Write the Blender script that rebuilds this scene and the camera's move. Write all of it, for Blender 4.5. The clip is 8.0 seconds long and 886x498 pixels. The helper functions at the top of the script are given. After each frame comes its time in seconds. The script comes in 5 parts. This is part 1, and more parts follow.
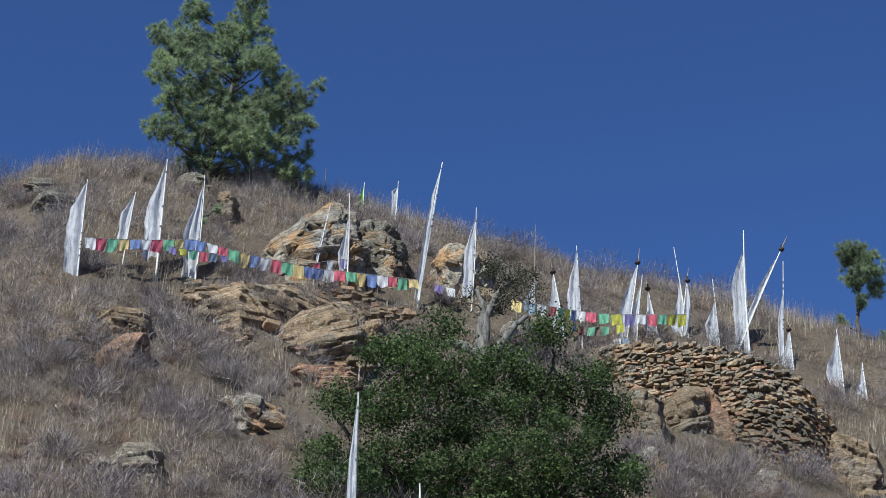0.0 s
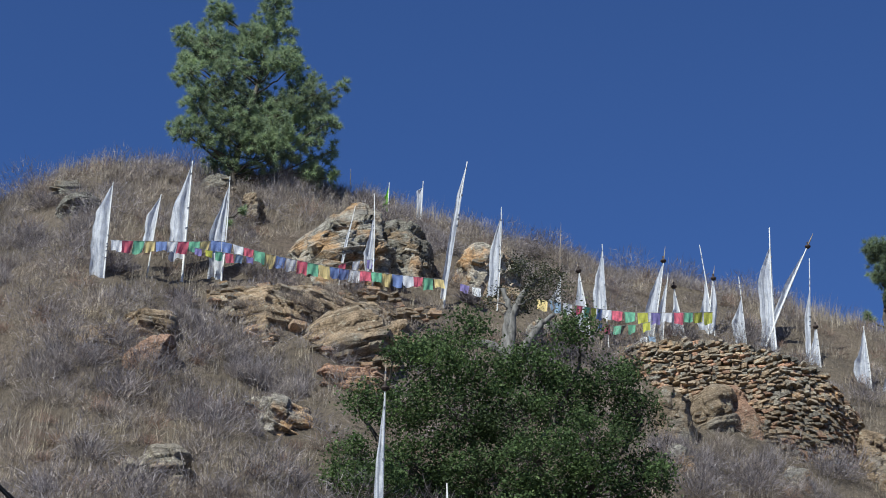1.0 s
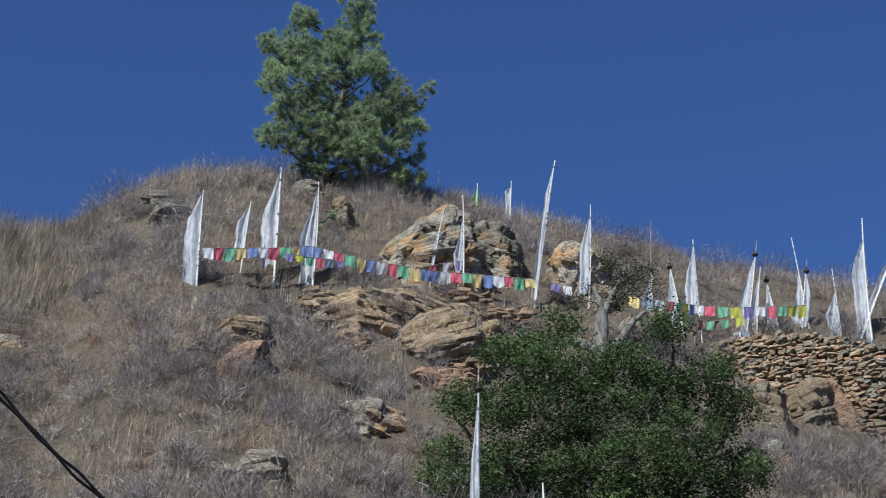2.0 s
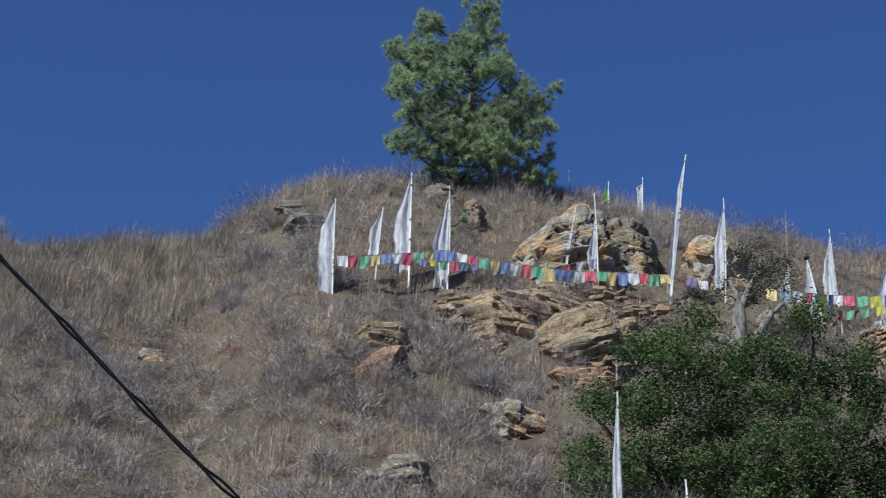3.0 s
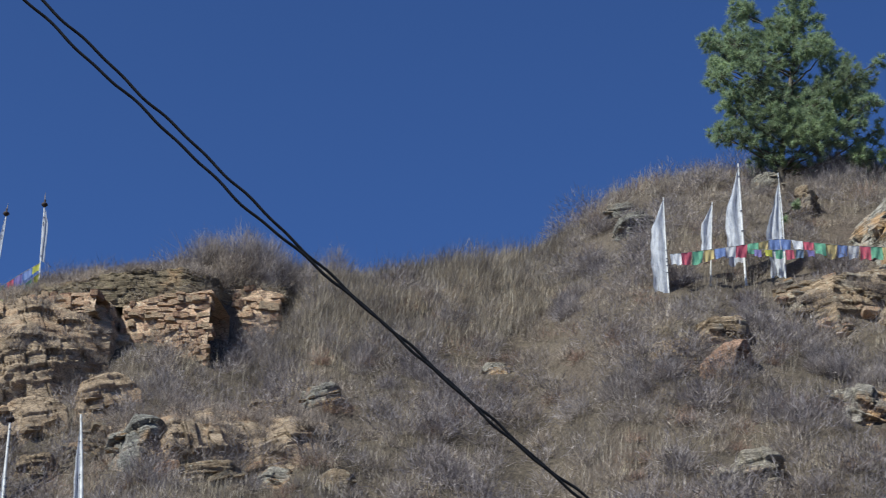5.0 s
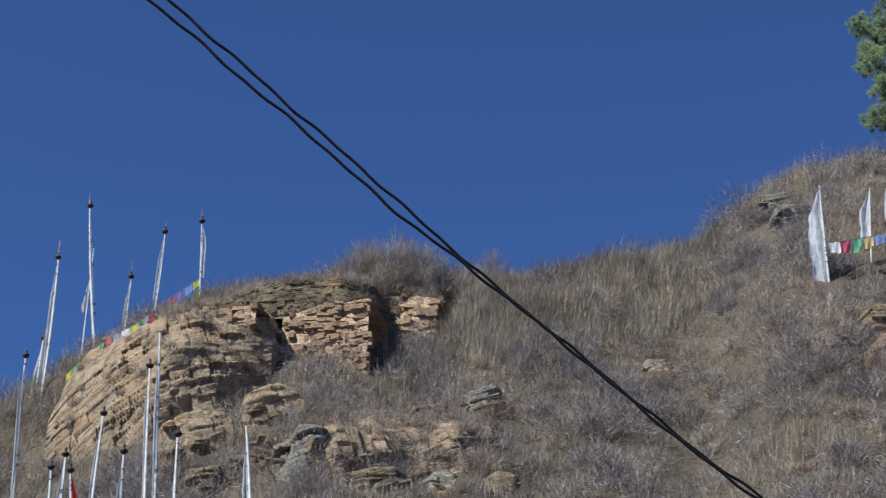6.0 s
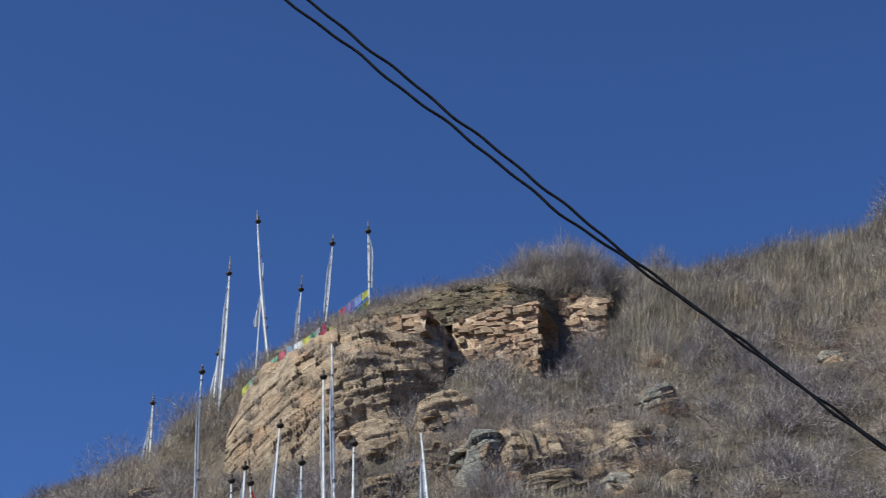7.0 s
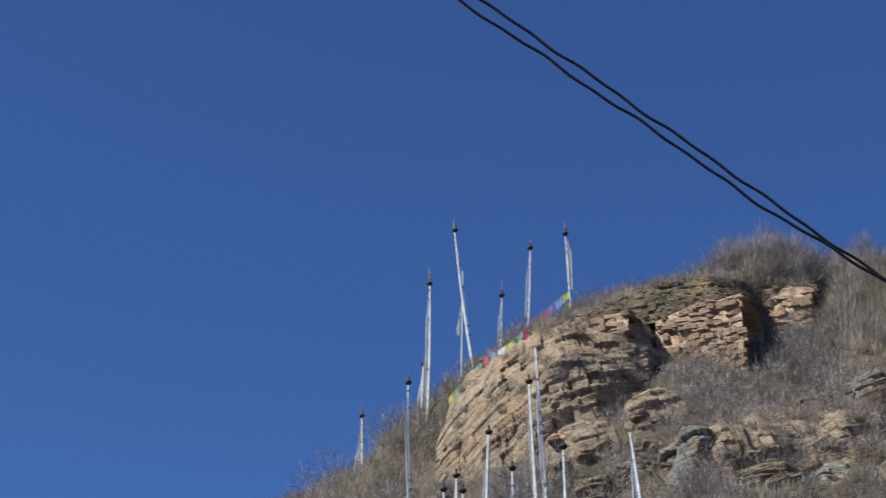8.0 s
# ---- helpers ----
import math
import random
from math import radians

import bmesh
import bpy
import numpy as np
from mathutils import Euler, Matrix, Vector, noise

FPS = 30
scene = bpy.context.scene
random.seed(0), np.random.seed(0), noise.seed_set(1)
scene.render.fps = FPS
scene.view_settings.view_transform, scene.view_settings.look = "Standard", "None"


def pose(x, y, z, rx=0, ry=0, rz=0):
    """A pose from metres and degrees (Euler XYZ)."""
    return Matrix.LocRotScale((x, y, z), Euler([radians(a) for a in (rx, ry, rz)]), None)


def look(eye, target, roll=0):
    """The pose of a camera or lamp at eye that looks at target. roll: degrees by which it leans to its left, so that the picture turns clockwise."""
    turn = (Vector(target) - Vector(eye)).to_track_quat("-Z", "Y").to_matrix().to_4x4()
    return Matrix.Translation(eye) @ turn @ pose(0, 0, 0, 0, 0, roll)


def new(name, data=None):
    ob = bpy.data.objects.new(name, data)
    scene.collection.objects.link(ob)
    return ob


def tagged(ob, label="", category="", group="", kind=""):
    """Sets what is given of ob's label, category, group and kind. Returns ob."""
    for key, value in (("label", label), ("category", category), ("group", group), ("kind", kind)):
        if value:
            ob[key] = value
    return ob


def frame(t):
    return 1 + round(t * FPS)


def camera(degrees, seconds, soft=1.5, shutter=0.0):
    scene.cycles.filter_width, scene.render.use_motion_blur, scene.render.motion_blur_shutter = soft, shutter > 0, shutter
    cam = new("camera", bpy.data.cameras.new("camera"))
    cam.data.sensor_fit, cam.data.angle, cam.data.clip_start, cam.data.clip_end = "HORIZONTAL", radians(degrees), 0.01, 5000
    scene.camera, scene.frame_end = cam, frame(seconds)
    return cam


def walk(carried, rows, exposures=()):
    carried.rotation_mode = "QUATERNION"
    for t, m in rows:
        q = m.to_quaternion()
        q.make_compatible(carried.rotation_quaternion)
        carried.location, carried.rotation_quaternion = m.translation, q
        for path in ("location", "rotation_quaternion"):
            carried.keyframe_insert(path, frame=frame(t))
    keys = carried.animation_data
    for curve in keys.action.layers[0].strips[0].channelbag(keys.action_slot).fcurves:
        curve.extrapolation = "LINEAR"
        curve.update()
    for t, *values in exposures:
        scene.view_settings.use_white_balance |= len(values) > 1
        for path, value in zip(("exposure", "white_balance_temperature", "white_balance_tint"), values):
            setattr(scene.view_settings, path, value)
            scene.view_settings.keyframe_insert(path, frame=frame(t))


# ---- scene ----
cam = camera(25.98, 8.0, soft=0.7, shutter=0.25)
EYE_SPOT = (0.0, 0.0, 1.6)
# seconds, turn to the left, upward tilt, lean: a tripod pan
PAN = [
    (0, 0.000, 28.196, 0.751),
    (0.5, 0.032, 28.197, 0.721),
    (1, 0.859, 28.176, 0.725),
    (1.2, 1.365, 28.173, 0.720),
    (2.5, 5.984, 28.154, 0.690),
    (3, 8.402, 28.159, 0.688),
    (3.5, 10.854, 28.168, 0.756),
    (4, 13.712, 28.147, 0.799),
    (4.5, 16.700, 28.157, 0.736),
    (4.7, 17.914, 28.157, 0.733),
    (5.8, 23.768, 28.156, 0.717),
    (6, 24.838, 28.156, 0.714),
    (6.5, 27.436, 28.174, 0.702),
    (7, 30.454, 28.184, 0.764),
    (7.5, 33.286, 28.181, 0.761),
    (8, 37.149, 28.219, 0.627),
]
walk(cam, [(t, pose(*EYE_SPOT, 0, 0, turn) @ pose(0, 0, 0, 90 + tilt, 0, 0) @ pose(0, 0, 0, 0, 0, lean)) for t, turn, tilt, lean in PAN], [(0.0, 0.40, 6500, 3), (8.0, 0.40, 6500, 3)])

# ---- daylight ----
SUN_RISE, SUN_BEARING = 44.0, 152.0   # degrees above the horizon; to the left of the first view
world = bpy.data.worlds.new("world")
scene.world = world
world.use_nodes = True
wn = world.node_tree
sky = wn.nodes.new("ShaderNodeTexSky")
sky.sky_type, sky.sun_disc = "NISHITA", False
sky.sun_elevation, sky.sun_rotation = radians(SUN_RISE), radians(-SUN_BEARING)
sky.altitude, sky.air_density, sky.dust_density, sky.ozone_density = 3000, 1.0, 0.0, 3.0
deep = wn.nodes.new("ShaderNodeMix")   # the deep blue of thin mountain air
deep.data_type, deep.blend_type = "RGBA", "MULTIPLY"
deep.inputs[0].default_value, deep.inputs[7].default_value = 1.0, (0.73, 0.98, 1.52, 1)
wn.links.new(sky.outputs[0], deep.inputs[6])
wn.links.new(deep.outputs[2], wn.nodes["Background"].inputs[0])
wn.nodes["Background"].inputs[1].default_value = 0.066
sun = new("sun", bpy.data.lights.new("sun", "SUN"))
sun.data.energy, sun.data.angle, sun.data.color = 5.0, radians(0.53), (1.0, 1.0, 0.985)
_b = radians(SUN_BEARING)
_s = Vector((-math.sin(_b) * math.cos(radians(SUN_RISE)), math.cos(_b) * math.cos(radians(SUN_RISE)), math.sin(radians(SUN_RISE))))
sun.matrix_world = look(_s * 100, (0, 0, 0))


# ---- materials ----
def nodes_of(name, rough=0.9):
    m = bpy.data.materials.new(name)
    m.use_nodes = True
    n, l = m.node_tree.nodes, m.node_tree.links
    b = n["Principled BSDF"]
    b.inputs["Roughness"].default_value = rough
    b.inputs["Specular IOR Level"].default_value = 0.25
    return m, n, l, b


def noise_at(n, l, scale, detail=5, rough=0.6, squash=(1, 1, 1), space="Object", dip=0.0):
    tc, mp, tx = n.new("ShaderNodeTexCoord"), n.new("ShaderNodeMapping"), n.new("ShaderNodeTexNoise")
    mp.inputs["Scale"].default_value = squash
    if dip:
        lay = n.new("ShaderNodeMapping")
        lay.inputs["Rotation"].default_value = (0, dip, 0)
        l.new(tc.outputs[space], lay.inputs[0])
        l.new(lay.outputs[0], mp.inputs[0])
    else:
        l.new(tc.outputs[space], mp.inputs[0])
    l.new(mp.outputs[0], tx.inputs["Vector"])
    tx.inputs["Scale"].default_value, tx.inputs["Detail"].default_value, tx.inputs["Roughness"].default_value = scale, detail, rough
    return tx.outputs["Fac"]


def ramp(n, l, fac, stops):
    r = n.new("ShaderNodeValToRGB")
    while len(r.color_ramp.elements) < len(stops):
        r.color_ramp.elements.new(0.5)
    for e, (p, c) in zip(r.color_ramp.elements, stops):
        e.position, e.color = p, (*c, 1)
    l.new(fac, r.inputs[0])
    return r.outputs[0]


def mixed(n, l, a, b, fac, how="MIX"):
    m = n.new("ShaderNodeMix")
    m.data_type, m.blend_type = "RGBA", how
    for sock, v in ((m.inputs[0], fac), (m.inputs[6], a), (m.inputs[7], b)):
        if isinstance(v, (int, float)):
            sock.default_value = v
        elif isinstance(v, tuple):
            sock.default_value = (*v, 1)
        else:
            l.new(v, sock)
    return m.outputs[2]


def bumped(n, l, b, fac, strength, distance):
    u = n.new("ShaderNodeBump")
    u.inputs["Strength"].default_value, u.inputs["Distance"].default_value = strength, distance
    l.new(fac, u.inputs["Height"])
    l.new(u.outputs[0], b.inputs["Normal"])


def rock_material(name, dark, light, stain, stain_at=0.55, lichen=(0.42, 0.44, 0.38), banded=0.85, joints=0.85):
    m, n, l, b = nodes_of(name, 0.92)
    c = ramp(n, l, noise_at(n, l, 3.5, 8, 0.65), [(0.3, dark), (0.62, light)])
    s = ramp(n, l, noise_at(n, l, 1.3, 6, 0.6), [(stain_at - 0.06, (0, 0, 0)), (stain_at + 0.08, (1, 1, 1))])
    c = mixed(n, l, c, stain, s)
    g = ramp(n, l, noise_at(n, l, 7.0, 4, 0.7), [(0.58, (0, 0, 0)), (0.66, (0.7, 0.7, 0.7))])
    c = mixed(n, l, c, lichen, g)
    band = noise_at(n, l, 4.0, 6, 0.6, (0.35, 0.35, 5.0), dip=0.25)
    c = mixed(n, l, c, ramp(n, l, band, [(0.36, (0.4, 0.38, 0.36)), (0.5, (1, 1, 1))]), banded, "MULTIPLY")
    # fine speckle, and thin dark joints between blocks
    c = mixed(n, l, c, ramp(n, l, noise_at(n, l, 28.0, 5, 0.75), [(0.34, (0.5, 0.49, 0.48)), (0.5, (0.98, 0.98, 0.98)), (0.66, (1.3, 1.28, 1.25))]), 0.9, "MULTIPLY")
    tc, mp, vor = n.new("ShaderNodeTexCoord"), n.new("ShaderNodeMapping"), n.new("ShaderNodeTexVoronoi")
    mp.inputs["Scale"].default_value, mp.inputs["Rotation"].default_value = (1.0, 1.0, 2.6), (0.1, 0.28, 0.2)
    vor.feature = "DISTANCE_TO_EDGE"
    vor.inputs["Scale"].default_value = 2.4
    wob = n.new("ShaderNodeMix")
    wob.data_type, wob.blend_type = "RGBA", "LINEAR_LIGHT"
    wob.inputs[0].default_value = 0.06
    nz = n.new("ShaderNodeTexNoise")
    nz.inputs["Scale"].default_value = 5.0
    l.new(tc.outputs["Object"], mp.inputs[0])
    l.new(tc.outputs["Object"], nz.inputs["Vector"])
    l.new(mp.outputs[0], wob.inputs[6])
    l.new(nz.outputs["Color"], wob.inputs[7])
    l.new(wob.outputs[2], vor.inputs["Vector"])
    c = mixed(n, l, c, ramp(n, l, vor.outputs["Distance"], [(0.0, (0.22, 0.2, 0.19)), (0.035, (0.75, 0.74, 0.73)), (0.07, (1, 1, 1))]), ramp(n, l, noise_at(n, l, 1.9, 3, 0.5), [(0.46, (0, 0, 0)), (0.62, (joints, joints, joints))]), "MULTIPLY")
    rnd = n.new("ShaderNodeObjectInfo")
    c = mixed(n, l, c, ramp(n, l, rnd.outputs["Random"], [(0.0, (0.82, 0.81, 0.80)), (0.5, (1.05, 1.0, 0.95)), (1.0, (1.28, 1.18, 1.08))]), 0.6, "MULTIPLY")
    isle = n.new("ShaderNodeNewGeometry")
    c = mixed(n, l, c, ramp(n, l, isle.outputs["Random Per Island"], [(0.0, (0.6, 0.6, 0.6)), (0.5, (1.0, 0.97, 0.93)), (1.0, (1.35, 1.25, 1.15))]), 0.8, "MULTIPLY")
    l.new(c, b.inputs["Base Color"])
    bumped(n, l, b, noise_at(n, l, 13.0, 10, 0.78, (0.7, 0.7, 3.0), dip=0.25), 1.0, 0.07)
    return m


ROCK_GREY = rock_material("weathered_grey_rock", (0.12, 0.117, 0.108), (0.44, 0.43, 0.395), (0.46, 0.31, 0.18), 0.525)
ROCK_OCHRE = rock_material("ochre_rock", (0.14, 0.11, 0.08), (0.43, 0.335, 0.235), (0.31, 0.28, 0.235), 0.54)
ROCK_RED = rock_material("reddish_rock", (0.20, 0.125, 0.09), (0.53, 0.34, 0.245), (0.38, 0.29, 0.21), 0.57)
ROCK_SAND = rock_material("sandy_cliff_rock", (0.21, 0.165, 0.12), (0.54, 0.425, 0.31), (0.47, 0.33, 0.22), 0.56, (0.40, 0.37, 0.30), 0.3)
ROCK_TAN = rock_material("tan_wall_stone", (0.36, 0.27, 0.19), (0.66, 0.51, 0.38), (0.60, 0.40, 0.28), 0.54, (0.48, 0.43, 0.35), 0.15)
ROCK_EARTH = rock_material("mossy_earth_and_stones", (0.09, 0.078, 0.055), (0.27, 0.225, 0.16), (0.30, 0.215, 0.135), 0.58, (0.17, 0.165, 0.09))
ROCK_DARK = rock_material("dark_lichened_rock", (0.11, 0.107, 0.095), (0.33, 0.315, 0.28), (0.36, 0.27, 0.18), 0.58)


def soil_material():
    m, n, l, b = nodes_of("dry_soil_and_litter", 0.95)
    c = ramp(n, l, noise_at(n, l, 0.35, 6, 0.6), [(0.3, (0.10, 0.085, 0.07)), (0.5, (0.18, 0.15, 0.12)), (0.7, (0.14, 0.11, 0.095))])
    f = noise_at(n, l, 9.0, 8, 0.75)
    c = mixed(n, l, c, ramp(n, l, f, [(0.3, (0.4, 0.38, 0.36)), (0.65, (1.2, 1.15, 1.05))]), 1.0, "MULTIPLY")
    l.new(c, b.inputs["Base Color"])
    bumped(n, l, b, f, 1.0, 0.12)
    return m


def tuft_material(name, stops, gloss=0.3, through_light=0.25, patches=1.0):
    """Stems and blades whose colour differs from one to the next and from patch to patch."""
    m, n, l, b = nodes_of(name, 0.7)
    b.inputs["Specular IOR Level"].default_value = gloss
    g = n.new("ShaderNodeNewGeometry")
    c = ramp(n, l, g.outputs["Random Per Island"], stops)
    c = mixed(n, l, c, ramp(n, l, noise_at(n, l, 0.55, 4, 0.6), [(0.33, (0.42, 0.40, 0.42)), (0.48, (0.79, 0.785, 0.81)), (0.56, (0.86, 0.84, 0.85)), (0.70, (1.13, 1.10, 1.03))]), 1.0, "MULTIPLY")
    # finer mottling, its dark spots painted in for shadowed gaps between clumps
    c = mixed(n, l, c, ramp(n, l, noise_at(n, l, 2.3, 3, 0.6), [(0.36, (0.55, 0.53, 0.53)), (0.52, (0.98, 0.97, 0.97)), (0.66, (1.18, 1.15, 1.1))]), patches, "MULTIPLY")
    l.new(c, b.inputs["Base Color"])
    t, add = n.new("ShaderNodeBsdfTranslucent"), n.new("ShaderNodeMixShader")
    l.new(c, t.inputs[0])
    add.inputs[0].default_value = through_light
    l.new(b.outputs[0], add.inputs[1])
    l.new(t.outputs[0], add.inputs[2])
    l.new(add.outputs[0], n["Material Output"].inputs[0])
    return m


def cloth_material(name, colour, faded=0.8, through_light=0.45):
    m, n, l, b = nodes_of(name, 0.85)
    c = mixed(n, l, colour, tuple(v * faded for v in colour), ramp(n, l, noise_at(n, l, 6.0, 5, 0.6), [(0.4, (0, 0, 0)), (0.65, (1, 1, 1))]))
    rows = noise_at(n, l, 30.0, 2, 0.5, (1.0, 1.0, 2.2))
    c = mixed(n, l, c, ramp(n, l, rows, [(0.52, (1, 1, 1)), (0.62, (0.78, 0.78, 0.8))]), 0.8, "MULTIPLY")
    # lengthwise streaks in the colour: shade and light of the cloth's folds, painted in
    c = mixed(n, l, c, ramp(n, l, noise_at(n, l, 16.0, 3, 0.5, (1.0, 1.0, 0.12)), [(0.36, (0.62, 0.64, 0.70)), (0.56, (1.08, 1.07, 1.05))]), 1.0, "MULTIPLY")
    l.new(c, b.inputs["Base Color"])
    t, add = n.new("ShaderNodeBsdfTranslucent"), n.new("ShaderNodeMixShader")
    l.new(c, t.inputs[0])
    add.inputs[0].default_value = through_light
    l.new(b.outputs[0], add.inputs[1])
    l.new(t.outputs[0], add.inputs[2])
    l.new(add.outputs[0], n["Material Output"].inputs[0])
    return m


def plain_material(name, a, c2, scale, rough=0.8, squash=(1, 1, 1), bump=0.02):
    m, n, l, b = nodes_of(name, rough)
    f = noise_at(n, l, scale, 6, 0.65, squash)
    l.new(ramp(n, l, f, [(0.35, a), (0.65, c2)]), b.inputs["Base Color"])
    bumped(n, l, b, f, 0.6, bump)
    return m


SOIL = soil_material()
STRAW = tuft_material("straw_grass", [(0.0, (0.22, 0.18, 0.135)), (0.35, (0.39, 0.335, 0.25)), (0.7, (0.53, 0.465, 0.355)), (1.0, (0.68, 0.61, 0.49))])
BROWN = tuft_material("brown_dry_stems", [(0.0, (0.16, 0.13, 0.11)), (0.4, (0.33, 0.28, 0.235)), (0.75, (0.47, 0.405, 0.34)), (1.0, (0.62, 0.545, 0.46))])
MAUVE = tuft_material("grey_mauve_twigs", [(0.0, (0.15, 0.13, 0.13)), (0.5, (0.34, 0.305, 0.295)), (1.0, (0.57, 0.52, 0.50))])
DUSK = tuft_material("dusky_mauve_twigs", [(0.0, (0.11, 0.097, 0.10)), (0.5, (0.28, 0.25, 0.25)), (1.0, (0.54, 0.49, 0.48))])
RUST = tuft_material("rusty_dry_stems", [(0.0, (0.19, 0.115, 0.085)), (0.5, (0.36, 0.24, 0.18)), (1.0, (0.52, 0.38, 0.29))])
NEEDLE = tuft_material("pine_needles", [(0.0, (0.19, 0.275, 0.155)), (0.5, (0.34, 0.45, 0.25)), (1.0, (0.55, 0.65, 0.40))], 0.35, 0.5, 0.4)
LEAF = tuft_material("dark_oak_leaves", [(0.0, (0.04, 0.072, 0.026)), (0.6, (0.09, 0.148, 0.05)), (1.0, (0.16, 0.23, 0.087))], 0.22, 0.35, 0.5)
LEAF_OLIVE = tuft_material("olive_leaves", [(0.0, (0.035, 0.045, 0.02)), (0.6, (0.07, 0.085, 0.038)), (1.0, (0.12, 0.12, 0.06))], 0.4, 0.2)
BARK = plain_material("grey_brown_bark", (0.045, 0.037, 0.031), (0.14, 0.12, 0.10), 14, 0.9, (1, 1, 0.3))
BARK_PALE = plain_material("bleached_grey_bark", (0.06, 0.055, 0.05), (0.21, 0.2, 0.185), 12, 0.9, (1, 1, 0.25))
POLE = plain_material("whitened_bamboo", (0.48, 0.47, 0.45), (0.76, 0.75, 0.72), 9, 0.6, (1, 1, 0.6), 0.004)
POLE_BARE = plain_material("bare_wooden_pole", (0.20, 0.16, 0.12), (0.38, 0.31, 0.24), 9, 0.7, (1, 1, 0.4), 0.004)
FINIAL = plain_material("dark_painted_wood", (0.016, 0.013, 0.012), (0.06, 0.038, 0.03), 12, 0.6)
CABLE = plain_material("black_cable_sheath", (0.012, 0.012, 0.013), (0.03, 0.03, 0.03), 20, 0.5, (1, 1, 1), 0.002)
CORD = plain_material("grey_cord", (0.2, 0.19, 0.17), (0.35, 0.33, 0.3), 30, 0.9, (1, 1, 1), 0.001)
CORD_DARK = plain_material("dark_blue_grey_cord", (0.06, 0.065, 0.09), (0.16, 0.17, 0.21), 30, 0.9, (1, 1, 1), 0.001)
CLOTH = {
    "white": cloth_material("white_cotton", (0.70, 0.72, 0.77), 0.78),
    "clean": cloth_material("bright_white_cotton", (0.92, 0.92, 0.93), 0.92),
    "red": cloth_material("red_cotton", (0.86, 0.19, 0.26), 0.8),
    "green": cloth_material("green_cotton", (0.25, 0.62, 0.40), 0.8),
    "lime": cloth_material("bright_green_cotton", (0.22, 0.62, 0.05), 0.85),
    "yellow": cloth_material("yellow_cotton", (0.92, 0.73, 0.34), 0.85),
    "lemon": cloth_material("lemon_cotton", (0.66, 0.66, 0.13), 0.85),
    "blue": cloth_material("blue_cotton", (0.26, 0.36, 0.68), 0.8),
    "violet": cloth_material("violet_cotton", (0.32, 0.27, 0.58), 0.8),
    "pale": cloth_material("faded_pale_blue_cotton", (0.34, 0.46, 0.60), 0.9),
    "scarlet": cloth_material("scarlet_cotton", (0.75, 0.05, 0.03), 0.85),
}

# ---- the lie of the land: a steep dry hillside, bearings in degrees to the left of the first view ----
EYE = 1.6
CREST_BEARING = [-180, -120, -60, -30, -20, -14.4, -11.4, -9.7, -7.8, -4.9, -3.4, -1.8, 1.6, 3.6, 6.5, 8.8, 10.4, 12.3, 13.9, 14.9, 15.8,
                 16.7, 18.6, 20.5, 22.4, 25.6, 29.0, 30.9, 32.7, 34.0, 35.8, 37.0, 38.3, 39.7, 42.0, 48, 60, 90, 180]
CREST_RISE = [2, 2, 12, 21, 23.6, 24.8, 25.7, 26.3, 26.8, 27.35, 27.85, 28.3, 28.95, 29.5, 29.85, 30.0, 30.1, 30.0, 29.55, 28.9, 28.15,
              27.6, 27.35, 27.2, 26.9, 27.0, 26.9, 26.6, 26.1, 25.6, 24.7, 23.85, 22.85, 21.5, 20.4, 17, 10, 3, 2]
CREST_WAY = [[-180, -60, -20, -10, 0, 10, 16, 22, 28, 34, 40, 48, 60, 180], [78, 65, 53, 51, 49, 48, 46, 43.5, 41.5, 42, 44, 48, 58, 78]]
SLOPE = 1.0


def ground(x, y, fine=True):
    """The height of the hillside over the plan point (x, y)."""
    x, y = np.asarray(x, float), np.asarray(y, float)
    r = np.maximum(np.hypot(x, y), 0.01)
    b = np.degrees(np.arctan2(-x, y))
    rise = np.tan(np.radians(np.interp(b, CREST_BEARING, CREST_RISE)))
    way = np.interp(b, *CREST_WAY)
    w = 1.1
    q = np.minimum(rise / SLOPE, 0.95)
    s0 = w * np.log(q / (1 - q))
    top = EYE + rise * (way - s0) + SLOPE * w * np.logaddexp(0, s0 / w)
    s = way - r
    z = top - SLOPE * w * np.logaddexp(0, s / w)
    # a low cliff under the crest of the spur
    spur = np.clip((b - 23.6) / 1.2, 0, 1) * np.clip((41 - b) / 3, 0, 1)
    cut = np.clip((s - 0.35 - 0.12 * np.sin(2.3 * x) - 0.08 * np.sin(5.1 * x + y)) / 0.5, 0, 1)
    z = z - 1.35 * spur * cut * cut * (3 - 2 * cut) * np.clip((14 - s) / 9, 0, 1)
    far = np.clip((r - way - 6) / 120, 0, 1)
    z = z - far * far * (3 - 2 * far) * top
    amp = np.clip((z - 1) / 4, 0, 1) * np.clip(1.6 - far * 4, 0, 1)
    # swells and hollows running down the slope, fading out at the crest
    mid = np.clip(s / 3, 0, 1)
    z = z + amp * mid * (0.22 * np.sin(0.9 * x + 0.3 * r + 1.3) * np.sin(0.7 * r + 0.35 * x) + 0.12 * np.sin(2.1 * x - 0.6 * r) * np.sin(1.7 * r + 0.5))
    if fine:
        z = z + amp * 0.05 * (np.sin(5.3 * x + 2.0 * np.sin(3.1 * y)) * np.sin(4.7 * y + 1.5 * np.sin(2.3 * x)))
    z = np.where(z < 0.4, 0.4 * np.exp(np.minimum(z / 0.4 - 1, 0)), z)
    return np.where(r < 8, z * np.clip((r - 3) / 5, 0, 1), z)


